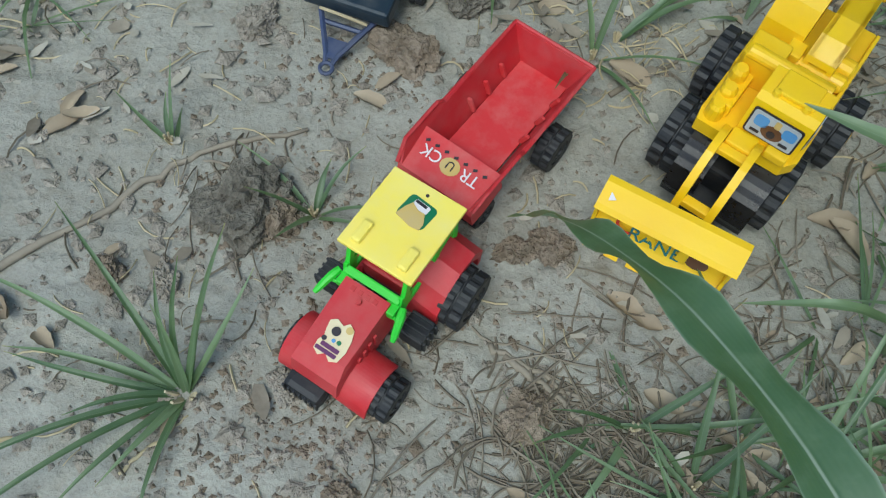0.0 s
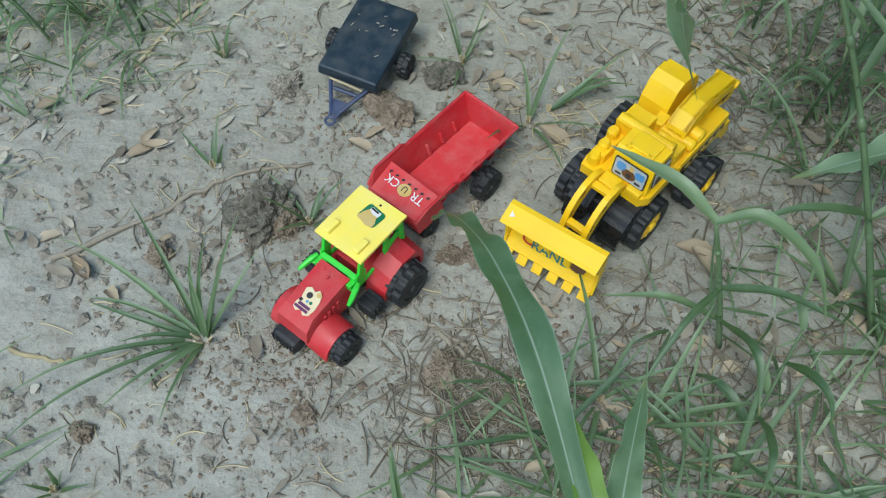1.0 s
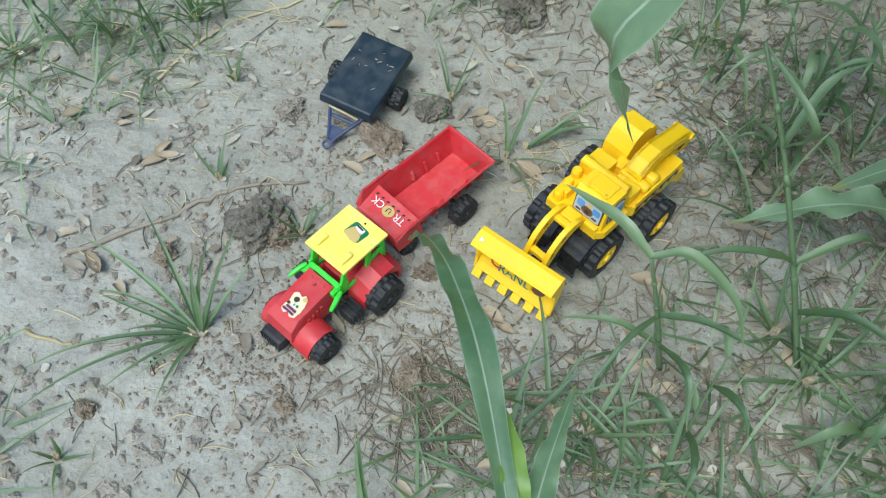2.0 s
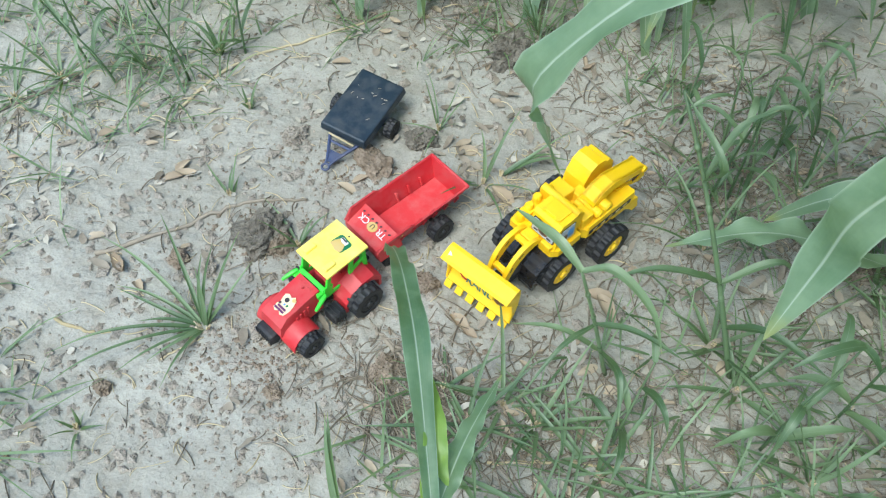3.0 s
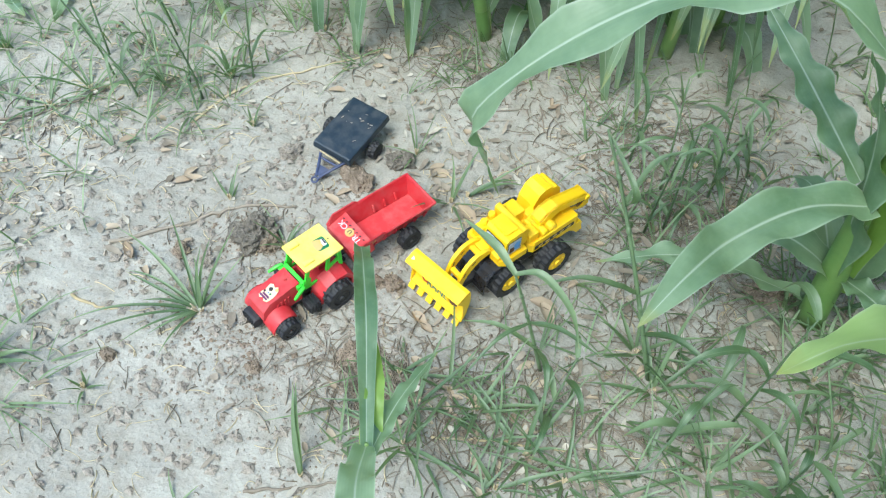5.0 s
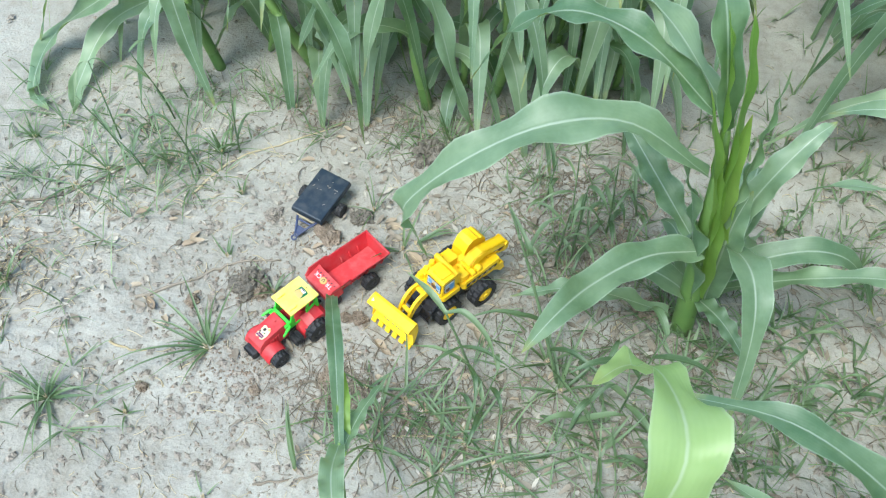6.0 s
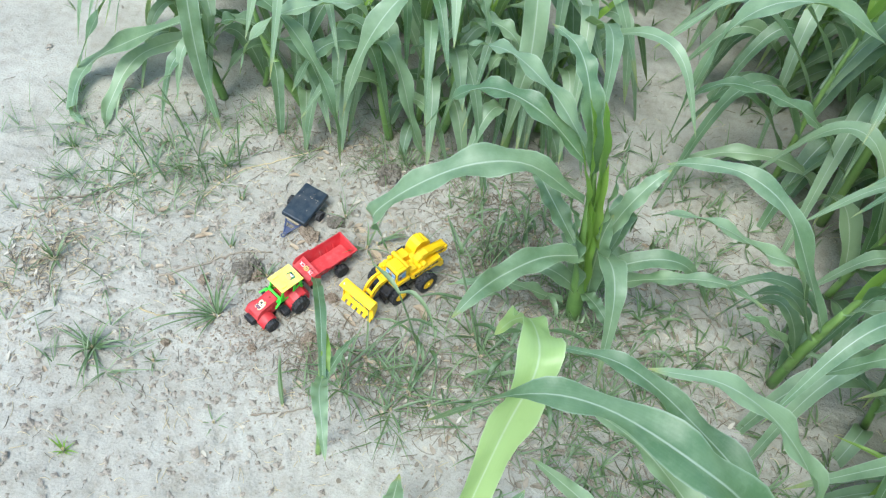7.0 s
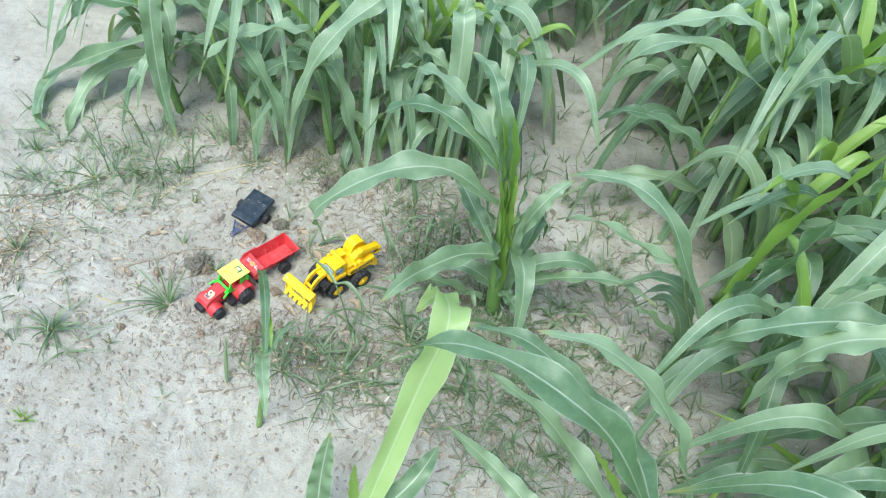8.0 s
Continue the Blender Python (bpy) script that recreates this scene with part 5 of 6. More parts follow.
# broad sedge in front of the tractor, with long flat blades
s = thing("sedge_tuft", pose(-0.150, 0.145, gz(-0.150, 0.145) - 0.002), "spreading grey-green sedge tuft with long narrow blades", "grass", "grass tufts on the soil")
rnd = random.Random(5)
for az, L, ln, dr in ((128, 0.19, 0.75, 0.25), (150, 0.21, 0.80, 0.30), (165, 0.14, 0.85, 0.35), (180, 0.13, 0.9, 0.3), (200, 0.19, 0.9, 0.3), (215, 0.22, 0.9, 0.32), (232, 0.13, 0.85, 0.3), (262, 0.11, 0.8, 0.3), (100, 0.14, 0.35, 0.05), (72, 0.17, 0.45, 0.08), (48, 0.13, 0.6, 0.12), (85, 0.10, 0.3, 0.02), (60, 0.09, 0.4, 0.05), (120, 0.11, 0.5, 0.1), (245, 0.09, 0.8, 0.25), (190, 0.09, 0.7, 0.2)):
    child("blade", ribbon_mesh("blade", [ribbon(blade_line(rnd, radians(az), L, ln, dr), 0.0054, 16, 4, 0.5, 0.02, 0, nseed(), 0.75, 0.2, 0.8)], GRASS), s)
bm = bmesh.new()
for k in range(9):
    a = rnd.uniform(0, 6.28)
    tube(bm, [(0.004 * math.cos(a), 0.004 * math.sin(a), 0), (0.010 * math.cos(a), 0.010 * math.sin(a), 0.014)], [0.002, 0.001], 5)
part("crown", bm, STRAW, s, "straw-coloured base")

SPARSE = "sparse thin green grass tuft rooted in dry soil"
DENSE = "thick green grass tuft among dry litter"
tuft(-0.194, 0.328, 4, 0.085, 0.0040, (0.25, 0.6), 11, SPARSE, az=(20, 160))
tuft(-0.083, 0.278, 7, 0.105, 0.0050, (0.25, 0.8), 12, SPARSE)
tuft(0.117, 0.428, 6, 0.182, 0.0047, (0.40, 0.92), 13, DENSE)
tuft(0.136, 0.448, 3, 0.15, 0.0065, (0.5, 0.8), 14, SPARSE, az=(20, 80))
tuft(0.037, 0.505, 8, 0.111, 0.0033, (0.30, 0.82), 15, DENSE)
tuft(-0.228, 0.479, 7, 0.075, 0.0038, (0.15, 0.6), 16, SPARSE)
tuft(0.137, 0.139, 7, 0.130, 0.0047, (0.40, 0.97), 17, DENSE)
tuft(0.173, 0.105, 7, 0.156, 0.0048, (0.45, 0.98), 18, DENSE)
tuft(0.205, 0.135, 9, 0.169, 0.0048, (0.45, 0.98), 19, DENSE)
tuft(0.246, 0.120, 9, 0.156, 0.0048, (0.45, 0.98), 20, DENSE)
tuft(0.174, 0.048, 8, 0.156, 0.0047, (0.45, 0.98), 21, DENSE)
tuft(0.317, 0.084, 9, 0.169, 0.0051, (0.45, 0.98), 22, DENSE)
tuft(0.370, 0.066, 8, 0.156, 0.0051, (0.45, 0.98), 23, DENSE)
tuft(0.295, 0.031, 8, 0.156, 0.0047, (0.45, 0.98), 24, DENSE)
tuft(0.423, 0.266, 11, 0.195, 0.0053, (0.40, 0.97), 25, DENSE)
tuft(0.453, 0.216, 11, 0.208, 0.0053, (0.40, 0.97), 26, DENSE)
tuft(0.403, 0.398, 7, 0.208, 0.0035, (0.30, 0.72), 27, DENSE)
tuft(0.428, 0.443, 9, 0.221, 0.0031, (0.25, 0.72), 28, DENSE)
tuft(0.398, 0.520, 8, 0.208, 0.0031, (0.25, 0.72), 29, DENSE)
tuft(0.333, 0.663, 8, 0.195, 0.0035, (0.30, 0.72), 30, DENSE)
tuft(0.456, 0.620, 8, 0.208, 0.0035, (0.30, 0.72), 31, DENSE)
tuft(0.517, 0.518, 8, 0.208, 0.0035, (0.30, 0.72), 32, DENSE)
tuft(-0.369, -0.014, 18, 0.12, 0.0062, (0.4, 0.95), 33, "grey-green sedge tuft with flat spreading blades")
tuft(-0.234, -0.004, 6, 0.055, 0.0035, (0.3, 0.8), 34, SPARSE)
tuft(-0.311, -0.241, 12, 0.06, 0.0045, (0.3, 0.7), 35, "small yellow-green grass tuft on bare soil", material=CORN_YOUNG)
tuft(-0.051, -0.102, 5, 0.05, 0.0030, (0.3, 0.9), 36, SPARSE)
tuft(-0.563, 0.175, 14, 0.11, 0.0045, (0.3, 0.9), 37, SPARSE)
tuft(-0.513, 0.469, 11, 0.195, 0.0047, (0.40, 0.98), 38, DENSE)
tuft(-0.560, 0.420, 8, 0.195, 0.0047, (0.50, 0.98), 39, DENSE)
tuft(-0.458, 0.586, 8, 0.143, 0.0035, (0.30, 0.82), 40, DENSE)
tuft(-0.704, 0.512, 14, 0.11, 0.0045, (0.3, 0.8), 41, SPARSE)
tuft(-0.310, 0.569, 10, 0.13, 0.0042, (0.15, 0.6), 42, SPARSE)
tuft(-0.408, 0.523, 8, 0.169, 0.0035, (0.30, 0.92), 43, DENSE)
tuft(0.071, -0.026, 2, 0.16, 0.009, (0.35, 0.5), 44, "lone broad grass blade rising from bare soil", az=(110, 140))
tuft(0.084, 0.682, 8, 0.182, 0.0039, (0.25, 0.72), 45, DENSE)
tuft(0.135, 0.728, 8, 0.182, 0.0039, (0.25, 0.72), 46, DENSE)
tuft(-0.210, 0.734, 9, 0.169, 0.0039, (0.30, 0.82), 47, DENSE)
tuft(-0.045, 0.764, 8, 0.156, 0.0039, (0.30, 0.82), 48, DENSE)
tuft(0.609, 0.420, 11, 0.182, 0.0039, (0.30, 0.82), 49, DENSE)
tuft(0.701, 0.350, 11, 0.169, 0.0047, (0.40, 0.92), 50, DENSE)
tuft(0.650, 0.296, 11, 0.169, 0.0047, (0.40, 0.92), 51, DENSE)
tuft(0.533, 0.129, 11, 0.169, 0.0047, (0.40, 0.98), 52, DENSE)


def tall_weed(line, r, leaves, label):
    """A jointed stem along a line, with leaf blades given by their own lines, all in world metres."""
    o = Vector((line[0][0], line[0][1], gz(line[0][0], line[0][1]) - 0.002))
    t = thing("weed", Matrix.Translation(o), label, "weed", "weeds among the maize")
    C = spline([Vector((0, 0, 0))] + [Vector(q) - o for q in line[1:]], 14)
    child("stem", tube_mesh("stem", C, [r * (1.1 - 0.035 * i) for i in range(15)], GRASS, 8), t)
    for k in (4, 8, 11):
        child("node", tube_mesh("node", [C[k] - (C[k] - C[k - 1]) * 0.25, C[k], C[k] + (C[k + 1] - C[k]) * 0.25], [r * 0.8, r * 1.15, r * 0.8], GRASS, 8), t)
    for pts, w in leaves:
        child("leaf", ribbon_mesh("leaf", [ribbon([Vector(q) - o for q in pts], w, 20, 4, 0.4, 0.05, 0, nseed(), 0.6, 0.3, 0.9)], GRASS), t)
    return t


tall_weed([(0.446, 0.233, -0.0), (0.399, 0.277, 0.112), (0.352, 0.321, 0.216), (0.311, 0.359, 0.291)], 0.0030, [([(0.399, 0.277, 0.112), (0.369, 0.257, 0.147), (0.324, 0.247, 0.157), (0.279, 0.237, 0.132)], 0.011), ([(0.419, 0.258, 0.058), (0.459, 0.238, 0.098), (0.519, 0.208, 0.088)], 0.011), ([(0.352, 0.321, 0.216), (0.372, 0.351, 0.266), (0.402, 0.371, 0.276)], 0.009), ([(0.352, 0.321, 0.216), (0.357, 0.301, 0.266), (0.311, 0.359, 0.291)], 0.01), ([(0.399, 0.277, 0.112), (0.449, 0.297, 0.142), (0.489, 0.307, 0.092)], 0.009)], "tall jointed grass weed with a broken pale top")
tall_weed([(0.309, 0.201, 0.0), (0.281, 0.202, 0.102), (0.254, 0.203, 0.192)], 0.0026, [([(0.254, 0.203, 0.192), (0.227, 0.222, 0.206), (0.201, 0.241, 0.202), (0.178, 0.257, 0.197)], 0.011), ([(0.281, 0.202, 0.102), (0.251, 0.162, 0.112), (0.221, 0.112, 0.082)], 0.006), ([(0.254, 0.203, 0.192), (0.284, 0.203, 0.204), (0.324, 0.183, 0.182), (0.344, 0.163, 0.142)], 0.01), ([(0.281, 0.202, 0.102), (0.321, 0.192, 0.122), (0.371, 0.172, 0.122)], 0.009), ([(0.295, 0.202, 0.048), (0.315, 0.162, 0.078), (0.325, 0.122, 0.048)], 0.009), ([(0.295, 0.202, 0.048), (0.245, 0.202, 0.078), (0.195, 0.212, 0.048)], 0.008)], "upright jointed grass weed with long narrow leaves")

UPRIGHT = "upright jointed grass weed with narrow leaves"
culm(0.327, 0.120, (0.02, 0.06, 0.10), 62, UPRIGHT, 5, 0.07, 0.009)
culm(0.482, 0.156, (0.04, 0.05, 0.17), 64, UPRIGHT, 6, 0.11, 0.010)
culm(0.555, 0.204, (0.03, 0.05, 0.19), 65, UPRIGHT, 6, 0.12, 0.011)
for k, (x, y) in enumerate(((-0.488, 0.504), (-0.430, 0.476), (-0.372, 0.538), (-0.526, 0.549), (-0.334, 0.511), (-0.276, 0.581), (-0.446, 0.635), (0.427, 0.486), (0.453, 0.521), (0.401, 0.469), (0.484, 0.572), (0.357, 0.605), (0.412, 0.563), (0.535, 0.622), (0.605, 0.111), (0.669, 0.187), (0.759, 0.260), (0.800, 0.385), (0.855, 0.224), (0.933, 0.331), (0.915, 0.095))):
    r = random.Random(200 + k)
    culm(x, y, (r.uniform(-0.05, 0.05), r.uniform(-0.03, 0.06), r.uniform(0.11, 0.20)), 210 + k, UPRIGHT, r.randint(3, 6), 0.09, r.uniform(0.005, 0.009))


def grass_stuff(name, zones, seed, label, length, width, lean=(0.25, 0.9)):
    """Thin grass nobody could count: zones of (x, y, spread x, spread y, blades)."""
    rnd = random.Random(seed)
    rb = []
    for x, y, sx, sy, n in zones:
        for k in range(n // 4):
            cx, cy = rnd.gauss(x, sx), rnd.gauss(y, sy)
            if -0.13 < (cx - 0.07) * 0.52 + (cy - 0.35) * 0.85 < 0.13 and -0.2 < (cx - 0.07) * 0.85 - (cy - 0.35) * 0.52 < 0.19 or abs(cx + 0.06) < 0.07 and abs(cy - 0.48) < 0.09:
                continue
            z = gz(cx, cy) - 0.001
            for j in range(rnd.randint(3, 5)):
                ln = rnd.uniform(*lean)
                rb.append(ribbon(blade_line(rnd, rnd.uniform(0, 6.28), length * rnd.uniform(0.4, 1.2), ln, rnd.uniform(0.1, 0.5) * ln, (cx, cy, z)), width * rnd.uniform(0.6, 1.3), 6, 1, 0.3, 0, 0, rnd.random(), 0.6, 0.25, 0.8))
    tagged(new(name, ribbon_mesh(name, rb, GRASS)), label, "grass", kind="stuff")


grass_stuff("grass", [(0.259, 0.087, 0.10, 0.05, 80), (0.432, 0.183, 0.10, 0.08, 105), (0.453, 0.521, 0.08, 0.10, 93), (0.650, 0.385, 0.07, 0.07, 99), (0.340, 0.657, 0.06, 0.05, 37), (0.613, 0.035, 0.14, 0.09, 117), (0.805, 0.251, 0.12, 0.12, 111)], 301, "low green grass growing through dry litter", 0.11, 0.0030, (0.5, 0.98))
grass_stuff("grass", [(-0.450, 0.504, 0.10, 0.08, 140), (-0.616, 0.197, 0.10, 0.12, 80), (-0.323, 0.616, 0.12, 0.06, 70), (-0.722, 0.524, 0.10, 0.10, 140), (-0.000, 0.747, 0.30, 0.05, 200), (-0.396, -0.028, 0.05, 0.05, 40)], 302, "low green grass on sandy soil", 0.11, 0.0028, (0.45, 0.98))
grass_stuff("grass", [(0.792, 0.802, 0.25, 0.25, 200), (1.139, 0.115, 0.15, 0.25, 300), (1.518, 0.461, 0.3, 0.6, 500), (0.258, 1.124, 0.5, 0.25, 400), (0.933, -0.074, 0.15, 0.12, 260), (0.787, 0.428, 0.15, 0.2, 260), (0.898, 0.638, 0.2, 0.2, 220), (0.697, 0.131, 0.1, 0.1, 160)], 303, "low green grass under the maize", 0.09, 0.0045)


# ---- sticks, dry leaves and clods on the soil ----
def stick(pts, r, label, seed=1, name="stick", material=None, group="dry sticks"):
    rnd = random.Random(seed)
    o = Vector((pts[0][0], pts[0][1], gz(pts[0][0], pts[0][1])))
    C = []
    for q in spline([(a, b, 0) for a, b in pts], 18):
        q = q + Vector((rnd.uniform(-1, 1), rnd.uniform(-1, 1), 0)) * r * 0.8
        C.append(Vector((q.x, q.y, gz(q.x, q.y) + r * 0.75)) - o)
    rad = [r * rnd.uniform(0.8, 1.15) * (1 - 0.4 * i / 18) for i in range(19)]
    bm = tube(bmesh.new(), C, rad, 7)
    ob = new(name, mesh_of(name, bm, material or TWIG, True))
    ob.location = o
    return tagged(ob, label, "stick", group)


GREY_STICK = "thin grey dry stick lying on the soil"
stick([(-0.318, 0.202), (-0.244, 0.259), (-0.197, 0.301), (-0.156, 0.329), (-0.098, 0.348)], 0.0030, "long grey dry stem lying across the soil", 1)
stick([(0.043, 0.189), (0.088, 0.166), (0.132, 0.141)], 0.0022, GREY_STICK, 2)
stick([(0.055, 0.182), (0.094, 0.152), (0.137, 0.109)], 0.0028, GREY_STICK, 3)
stick([(0.080, 0.149), (0.094, 0.190), (0.105, 0.234)], 0.0010, GREY_STICK, 4)
stick([(0.129, 0.393), (0.169, 0.422), (0.213, 0.455)], 0.0022, GREY_STICK, 5)
stick([(-0.325, 0.451), (-0.276, 0.563), (-0.191, 0.631), (-0.099, 0.715)], 0.0024, "long pale dry stem lying on the soil", 6, material=STRAW)
stick([(-0.180, 0.093), (-0.146, 0.131)], 0.0014, "short pale straw on the soil", 7, material=STRAW)
stick([(-0.321, 0.108), (-0.271, 0.105), (-0.246, 0.112)], 0.0022, "short pale straw on the soil", 8, material=STRAW)
stick([(-0.084, 0.396), (-0.079, 0.355)], 0.0016, GREY_STICK, 9)
stick([(0.221, 0.251), (0.262, 0.278), (0.270, 0.292)], 0.0018, GREY_STICK, 10)
stick([(0.104, 0.104), (0.197, 0.167), (0.251, 0.200)], 0.0022, GREY_STICK, 11)
stick([(0.203, 0.067), (0.297, 0.092), (0.372, 0.107)], 0.0020, "pale straw stem in the grass", 12, material=STRAW)
stick([(0.019, 0.662), (0.047, 0.610), (0.075, 0.576)], 0.0016, GREY_STICK, 13)
stick([(-0.710, 0.321), (-0.578, 0.386), (-0.490, 0.477)], 0.0030, GREY_STICK, 14)
stick([(0.012, -0.062), (0.072, -0.041), (0.130, -0.011)], 0.0022, GREY_STICK, 15)
stick([(0.274, 0.513), (0.227, 0.556), (0.182, 0.573)], 0.0018, GREY_STICK, 16)


def leaf_shape(seed, material=None):
    rnd = random.Random(seed)
    n, me = 10, None
    L, W = rnd.uniform(0.022, 0.034), rnd.uniform(0.010, 0.016)
    curl, bend = rnd.uniform(0.3, 1.4), rnd.uniform(-0.6, 0.9)
    V, F = [], []
    for i in range(n + 1):
        t = i / n
        w = W * math.sin(math.pi * min(1, t * 0.94 + 0.04)) ** 0.7 * (1 + 0.12 * rnd.uniform(-1, 1))
        for j in range(5):
            q = (j / 4 - 0.5) * 2
            V.append((L * (t - 0.5), w * 0.5 * q * math.cos(curl * q * 0.6), 0.0015 + w * 0.35 * curl * q * q + bend * L * (t - 0.5) ** 2 + rnd.uniform(0, 0.0006)))
    for i in range(n):
        for j in range(4):
            a = i * 5 + j
            F.append((a, a + 1, a + 6, a + 5))
    N = len(V)
    V += [(x, y, z + 0.0005) for x, y, z in V]
    F += [tuple(N + a for a in f[::-1]) for f in F]
    me = bpy.data.meshes.new("dry_leaf")
    me.from_pydata(V, [], F)
    me.polygons.foreach_set("use_smooth", [True] * len(F))
    me.materials.append(DRY_LEAF)
    return me


LEAVES = [leaf_shape(k) for k in range(9)]
TAN_LEAF = "small curled tan dry leaf lying on the soil"
rnd = random.Random(9)


def dry_leaf(x, y, s=1.0):
    ob = new("dry_leaf", LEAVES[rnd.randrange(9)])
    ob.matrix_world = pose(x, y, gz(x, y) + 0.0005, rnd.uniform(-14, 14), rnd.uniform(-14, 14), rnd.uniform(0, 360)) @ Matrix.Scale(s, 4)
    tagged(ob, TAN_LEAF, "dry leaf", "dry leaves on the soil")


def clear(x, y):
    a, b = (x - 0.07) * 0.52 + (y - 0.35) * 0.85, (x - 0.07) * 0.85 - (y - 0.35) * 0.52
    return not (abs(a) < 0.19 and abs(b) < 0.19) and not (abs(x + 0.06) < 0.07 and abs(y - 0.48) < 0.09)


for x, y, s in ((-0.274, 0.357, 1.1), (-0.278, 0.337, 0.9), (-0.263, 0.347, 0.9), (-0.051, 0.375, 1.0), (-0.040, 0.395, 0.8), (0.084, 0.477, 1.1), (0.147, 0.414, 1.3), (0.157, 0.157, 1.1), (-0.246, 0.173, 0.9), (-0.281, 0.195, 1.2), (0.289, 0.299, 1.2), (0.298, 0.283, 1.3), (0.137, 0.220, 1.1), (0.076, 0.487, 1.0), (-0.133, 0.596, 0.9), (-0.395, 0.385, 1.1), (0.150, 0.211, 0.9), (0.289, 0.200, 0.8), (-0.332, 0.226, 0.8)):
    dry_leaf(x, y, s)
for x, y, sx, sy, n in ((0.218, 0.105, 0.08, 0.06, 60), (0.397, 0.537, 0.10, 0.10, 45), (-0.000, 0.747, 0.3, 0.07, 55), (-0.593, 0.197, 0.05, 0.09, 50), (0.112, 0.487, 0.08, 0.06, 12), (-0.420, 0.521, 0.12, 0.10, 20), (0.099, 0.292, 0.5, 0.5, 50), (0.531, 0.157, 0.2, 0.12, 30), (0.864, 0.555, 0.25, 0.35, 20)):
    for k in range(n):
        px, py = rnd.gauss(x, sx), rnd.gauss(y, sy)
        if clear(px, py):
            dry_leaf(px, py, rnd.uniform(0.28, 0.8))


def clod_mesh(seed, material, r, stretch):
    """A rough lump of soil, flat below."""
    bm = bmesh.new()
    bmesh.ops.create_icosphere(bm, subdivisions=4, radius=1.0)
    for v in bm.verts:
        p = v.co.copy()
        k = 1 + 0.45 * noise.noise(p * 1.4 + Vector((seed * 3.1, 0, 0))) + 0.35 * abs(noise.noise(p * 3.6 + Vector((0, seed * 1.7, 0)))) - 0.45 * max(0.0, 0.16 - abs(noise.noise(p * 2.6 + Vector((0, 0, seed))))) / 0.16 * 0.5 + 0.16 * noise.noise(p * 9 + Vector((0, 0, seed)))
        v.co = p * k
        v.co.z = max(v.co.z, -0.35) * 0.92
        v.co = Vector((v.co.x * r * stretch, v.co.y * r, v.co.z * r))
    me = mesh_of("soil_clod", bm, material, False)
    return me


def clod(x, y, r, seed, material, label, stretch=1.3):
    ob = new("soil_clod", clod_mesh(seed, material, r, stretch))
    ob.matrix_world = pose(x, y, gz(x, y) + r * 0.10, 0, 0, seed * 47 % 360)
    tagged(ob, label, "clod", "soil clods")


clod(-0.129, 0.281, 0.027, 1, CLOD, "large dark crumbly soil clod with dry roots", 1.25)
clod(-0.109, 0.276, 0.014, 2, BROWN_CLOD, "brown soil clod beside a larger dark one")
clod(0.085, 0.264, 0.013, 3, BROWN_CLOD, "brown crumbly soil clod")
clod(0.059, 0.259, 0.011, 4, BROWN_CLOD, "brown crumbly soil clod")
clod(0.068, 0.143, 0.014, 5, BROWN_CLOD, "brown crumbly soil clod near a stick")
clod(-0.218, 0.222, 0.011, 6, BROWN_CLOD, "flat brown soil clod")
clod(-0.029, 0.423, 0.019, 7, BROWN_CLOD, "flat cracked brown clod against the black trailer", 1.5)
clod(0.019, 0.478, 0.016, 8, CLOD, "dark crumbly soil clod beside grass")
clod(-0.149, 0.445, 0.013, 9, PALE_CLOD, "pale rough soil clod")
clod(-0.179, 0.221, 0.009, 10, PALE_CLOD, "pale rough soil clod")
clod(-0.230, 0.046, 0.009, 11, BROWN_CLOD, "brown crumbly soil clod")
clod(0.582, 0.420, 0.022, 12, BROWN_CLOD, "brown soil clod at the foot of the maize")
clod(0.100, 0.677, 0.026, 13, CLOD, "dark soil clod with roots")
clod(-0.088, 0.155, 0.009, 14, PALE_CLOD, "pale rough soil clod")
clod(-0.044, 0.088, 0.008, 15, BROWN_CLOD, "small brown soil clod")


def crumbs(name, zones, seed, label, material, rmin, rmax, sides=0):
    """Countless soil crumbs as rough little lumps in one mesh."""
    rnd = random.Random(seed)
    base = [(1, 0, 0), (-1, 0, 0), (0, 1, 0), (0, -1, 0), (0, 0, 1), (0, 0, -1)]
    tri = [(0, 2, 4), (2, 1, 4), (1, 3, 4), (3, 0, 4), (2, 0, 5), (1, 2, 5), (3, 1, 5), (0, 3, 5)]
    V, F = [], []
    for x, y, sx, sy, n in zones:
        for k in range(n):
            cx, cy = rnd.gauss(x, sx), rnd.gauss(y, sy)
            r = rnd.uniform(rmin, rmax) * rnd.random() ** 1.5 + rmin
            a = rnd.uniform(0, 6.28)
            z = gz(cx, cy) + r * 0.25
            o = len(V)
            for b in base:
                q = rnd.uniform(0.6, 1.25)
                px, py = b[0] * q * 1.3, b[1] * q
                V.append((cx + r * (px * math.cos(a) - py * math.sin(a)), cy + r * (px * math.sin(a) + py * math.cos(a)), z + r * b[2] * 0.6 * q))
            F += [tuple(o + i for i in t) for t in tri]
    me = bpy.data.meshes.new(name)
    me.from_pydata(V, [], F)
    me.materials.append(material)
    tagged(new(name, me), label, "soil crumbs", kind="stuff")


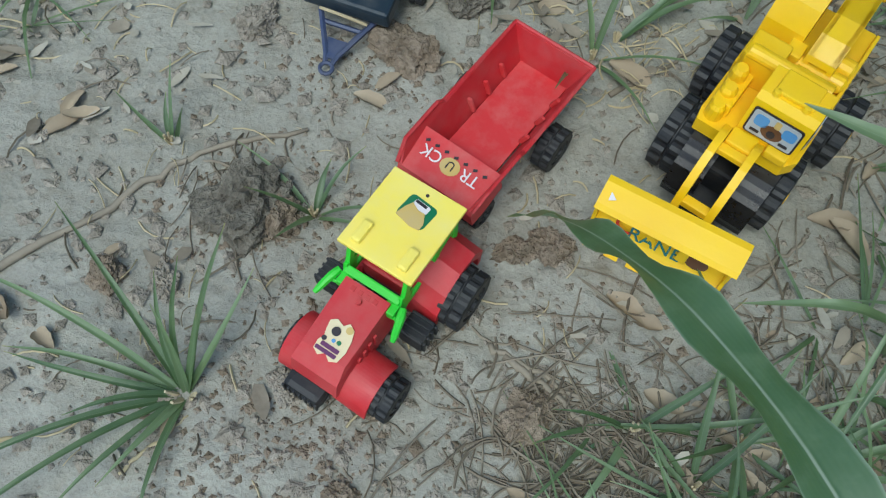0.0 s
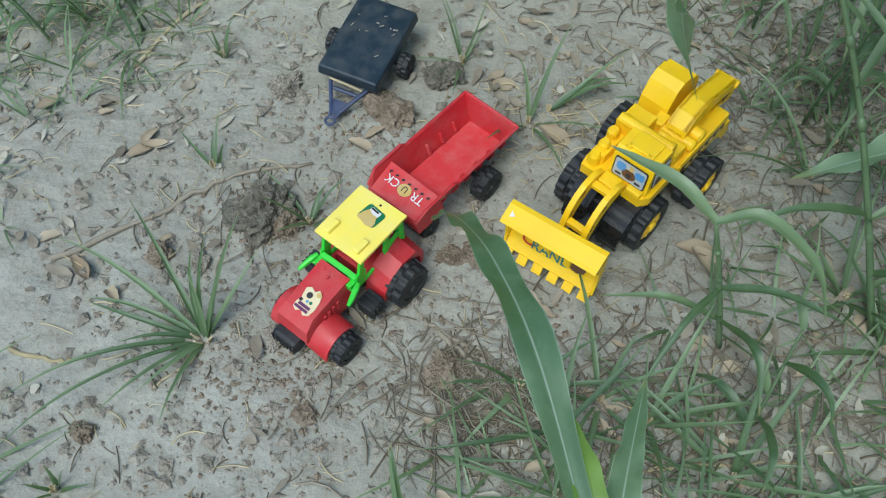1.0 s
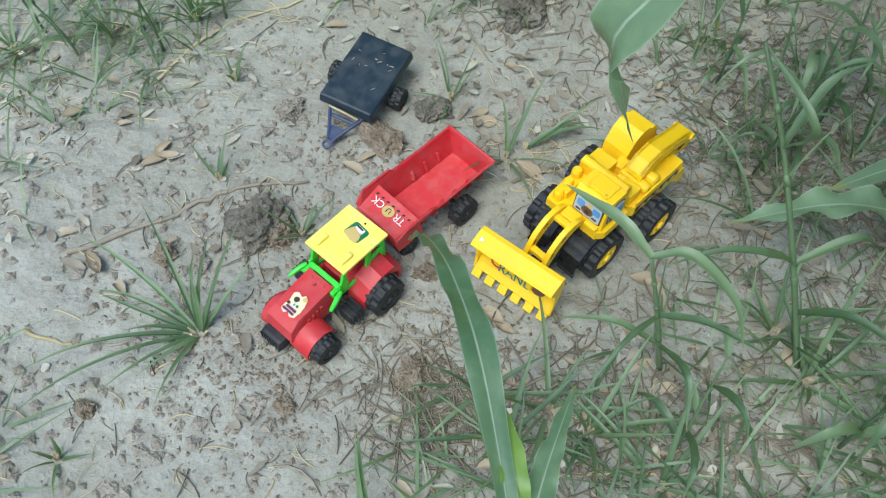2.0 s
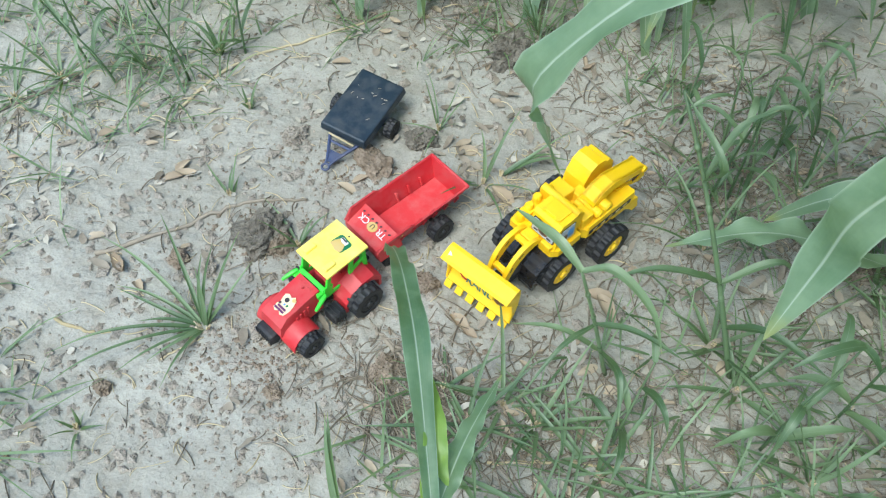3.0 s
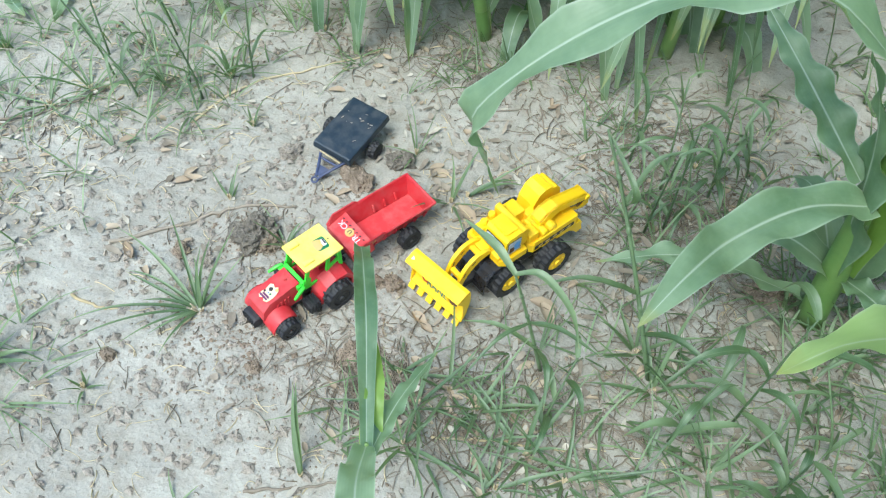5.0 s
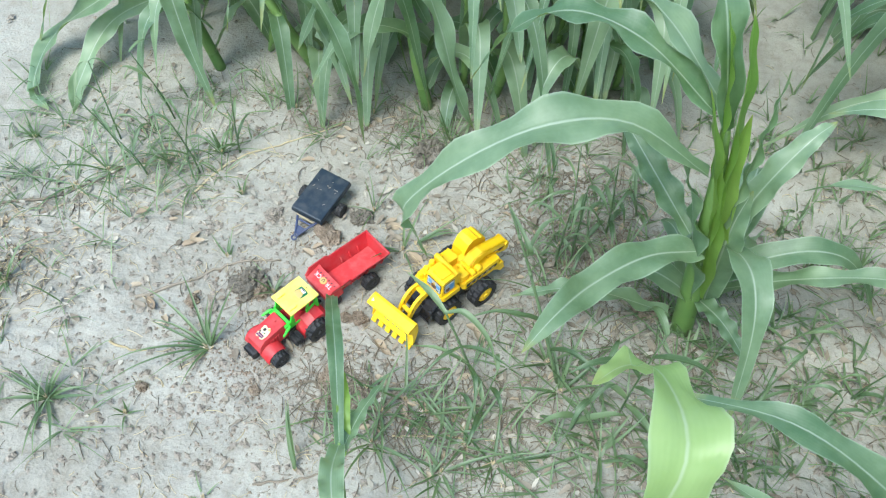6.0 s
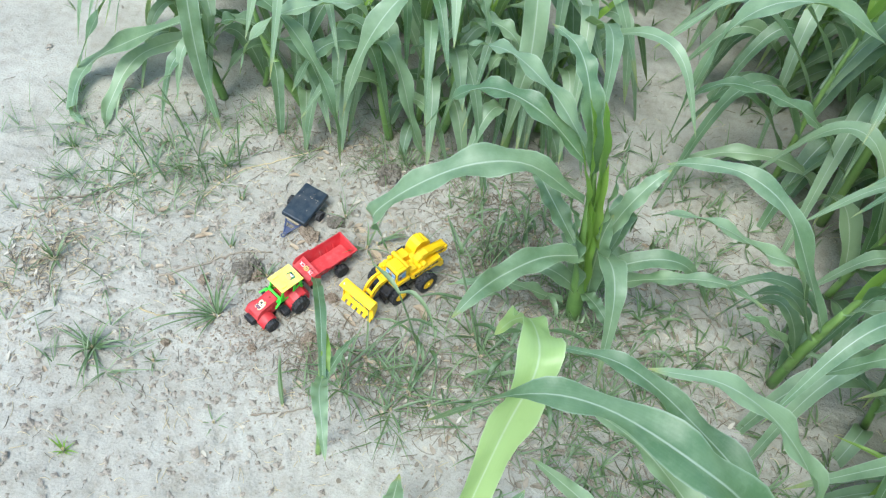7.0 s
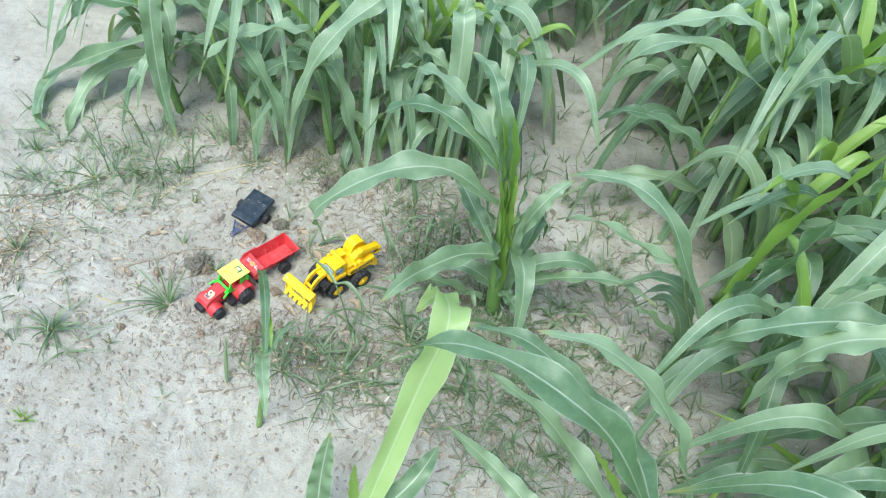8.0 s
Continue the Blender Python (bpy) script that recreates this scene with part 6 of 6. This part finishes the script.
crumbs("soil_crumbs", [(0.054, 0.245, 0.35, 0.30, 4200), (-0.069, 0.122, 0.10, 0.08, 900)], 401, "loose pale soil crumbs", PALE_CLOD, 0.0008, 0.0045)
crumbs("soil_crumbs", [(-0.059, 0.141, 0.06, 0.06, 500), (-0.126, 0.282, 0.04, 0.03, 260), (0.236, 0.337, 0.35, 0.30, 900), (-0.051, 0.400, 0.04, 0.02, 160), (-0.000, 0.763, 0.35, 0.07, 900), (0.404, 0.554, 0.12, 0.12, 500), (0.142, 0.114, 0.06, 0.05, 350), (0.43, 0.58, 0.09, 0.09, 700), (-0.075, 0.13, 0.035, 0.030, 150)], 402, "loose brown soil crumbs", BROWN_CLOD, 0.0008, 0.0040)


def litter(name, zones, seed, label, material, length, r):
    """Countless thin straws and rootlets lying about, in one mesh."""
    rnd = random.Random(seed)
    V, F = [], []
    for x, y, sx, sy, n in zones:
        for k in range(n):
            cx, cy, a = rnd.gauss(x, sx), rnd.gauss(y, sy), rnd.uniform(0, 6.28)
            L, bend, rr = length * rnd.uniform(0.25, 1.2), rnd.uniform(-0.8, 0.8), r * rnd.uniform(0.5, 1.2)
            lift = rnd.uniform(0, 0.006)
            rows = []
            for i in range(5):
                t = i / 4 - 0.5
                aa = a + bend * t
                px, py = cx + L * t * math.cos(aa), cy + L * t * math.sin(aa)
                z = gz(px, py) + rr + lift * (1 - 4 * t * t)
                o = len(V)
                sx_, sy_ = -math.sin(aa) * rr, math.cos(aa) * rr
                V.extend([(px + sx_, py + sy_, z - rr * 0.5), (px, py, z + rr), (px - sx_, py - sy_, z - rr * 0.5)])
                rows.append(o)
            for p, q in zip(rows, rows[1:]):
                for j in range(3):
                    F.append((p + j, p + (j + 1) % 3, q + (j + 1) % 3, q + j))
    me = bpy.data.meshes.new(name)
    me.from_pydata(V, [], F)
    me.materials.append(material)
    tagged(new(name, me), label, "plant litter", kind="stuff")


litter("dry_litter", [(0.104, 0.123, 0.04, 0.035, 260), (0.293, 0.125, 0.12, 0.07, 320), (0.415, 0.520, 0.12, 0.12, 380), (0.000, 0.730, 0.30, 0.06, 300), (0.607, 0.341, 0.12, 0.12, 220), (-0.136, 0.282, 0.02, 0.02, 40), (0.546, 0.035, 0.2, 0.1, 200), (0.867, 0.113, 0.2, 0.25, 420), (0.908, 0.555, 0.25, 0.3, 380), (-0.616, 0.177, 0.07, 0.1, 160)], 501, "thin grey dry straws and rootlets", TWIG, 0.06, 0.0009)
litter("dry_litter", [(0.006, 0.292, 0.4, 0.35, 330), (-0.618, 0.138, 0.08, 0.16, 320), (-0.421, 0.494, 0.12, 0.1, 220), (0.150, 0.435, 0.06, 0.05, 130), (0.829, 0.471, 0.3, 0.4, 480), (-0.593, 0.197, 0.08, 0.08, 260), (-0.387, 0.100, 0.25, 0.3, 160), (0.113, -0.089, 0.3, 0.15, 120)], 502, "short straw bits scattered on the soil", STRAW, 0.030, 0.0007)
litter("dry_litter", [(0.099, 0.292, 0.4, 0.35, 150), (-0.000, 0.747, 0.35, 0.07, 320), (0.880, 0.799, 0.3, 0.4, 240), (0.857, 0.206, 0.25, 0.3, 320), (-0.485, 0.245, 0.2, 0.25, 120), (-0.348, -0.149, 0.3, 0.2, 150), (0.43, 0.58, 0.09, 0.09, 320), (0.30, 0.12, 0.10, 0.06, 160)], 503, "dark twig bits and root threads on the soil", DARK_TWIG, 0.034, 0.0007)
# low soil lumps that catch the light
crumbs("soil_crumbs", [(0.005, 0.337, 0.5, 0.45, 1500), (-0.330, 0.292, 0.2, 0.3, 700), (0.838, 0.384, 0.3, 0.4, 900), (-0.294, -0.149, 0.3, 0.2, 700)], 403, "pale hardened soil lumps", PALE_CLOD, 0.0025, 0.0085)


def leaf_bits(name, zones, seed, label, material, size):
    """Countless torn, curled bits of dry leaf lying about, in one mesh."""
    rnd = random.Random(seed)
    V, F = [], []
    for x, y, sx, sy, n in zones:
        for k in range(n):
            cx, cy, a = rnd.gauss(x, sx), rnd.gauss(y, sy), rnd.uniform(0, 6.28)
            L, W, tilt, curl = size * rnd.uniform(0.5, 1.5), size * rnd.uniform(0.25, 0.6), rnd.uniform(-0.4, 0.4), rnd.uniform(0.1, 0.5)
            o = len(V)
            for i in range(4):
                t = i / 3 - 0.5
                half = W * (0.25, 0.55, 0.5, 0.12)[i] * rnd.uniform(0.7, 1.2)
                for q in (-1, 0, 1):
                    u, v = L * t, half * q + L * 0.1 * math.sin(3 * t)
                    px, py = cx + u * math.cos(a) - v * math.sin(a), cy + u * math.sin(a) + v * math.cos(a)
                    V.append((px, py, gz(px, py) + 0.0025 + curl * abs(v) + abs(tilt) * L * 0.5 + tilt * u))
            for i in range(3):
                for j in range(2):
                    b = o + i * 3 + j
                    F.append((b, b + 1, b + 4, b + 3))
    me = bpy.data.meshes.new(name)
    me.from_pydata(V, [], F)
    me.polygons.foreach_set("use_smooth", [True] * len(F))
    me.materials.append(material)
    tagged(new(name, me), label, "plant litter", kind="stuff")


leaf_bits("leaf_bits", [(-0.592, 0.217, 0.12, 0.12, 70), (-0.323, 0.429, 0.15, 0.12, 40), (0.094, 0.514, 0.2, 0.15, 40), (0.390, 0.107, 0.15, 0.12, 50), (0.654, 0.341, 0.15, 0.15, 80), (0.937, 0.296, 0.2, 0.3, 60), (-0.293, -0.098, 0.3, 0.2, 30)], 601, "pale bleached bits of dry leaf on the soil", BLEACHED, 0.014)
leaf_bits("leaf_bits", [(0.182, 0.573, 0.12, 0.08, 50), (0.410, 0.469, 0.15, 0.12, 90), (0.493, 0.091, 0.16, 0.12, 80), (0.706, 0.296, 0.15, 0.2, 140), (0.917, 0.470, 0.2, 0.3, 120), (0.839, -0.076, 0.2, 0.15, 110), (-0.476, 0.385, 0.2, 0.2, 40), (-0.293, -0.098, 0.3, 0.2, 30)], 602, "brown curled bits of dry leaf on the soil", TWIG, 0.018)
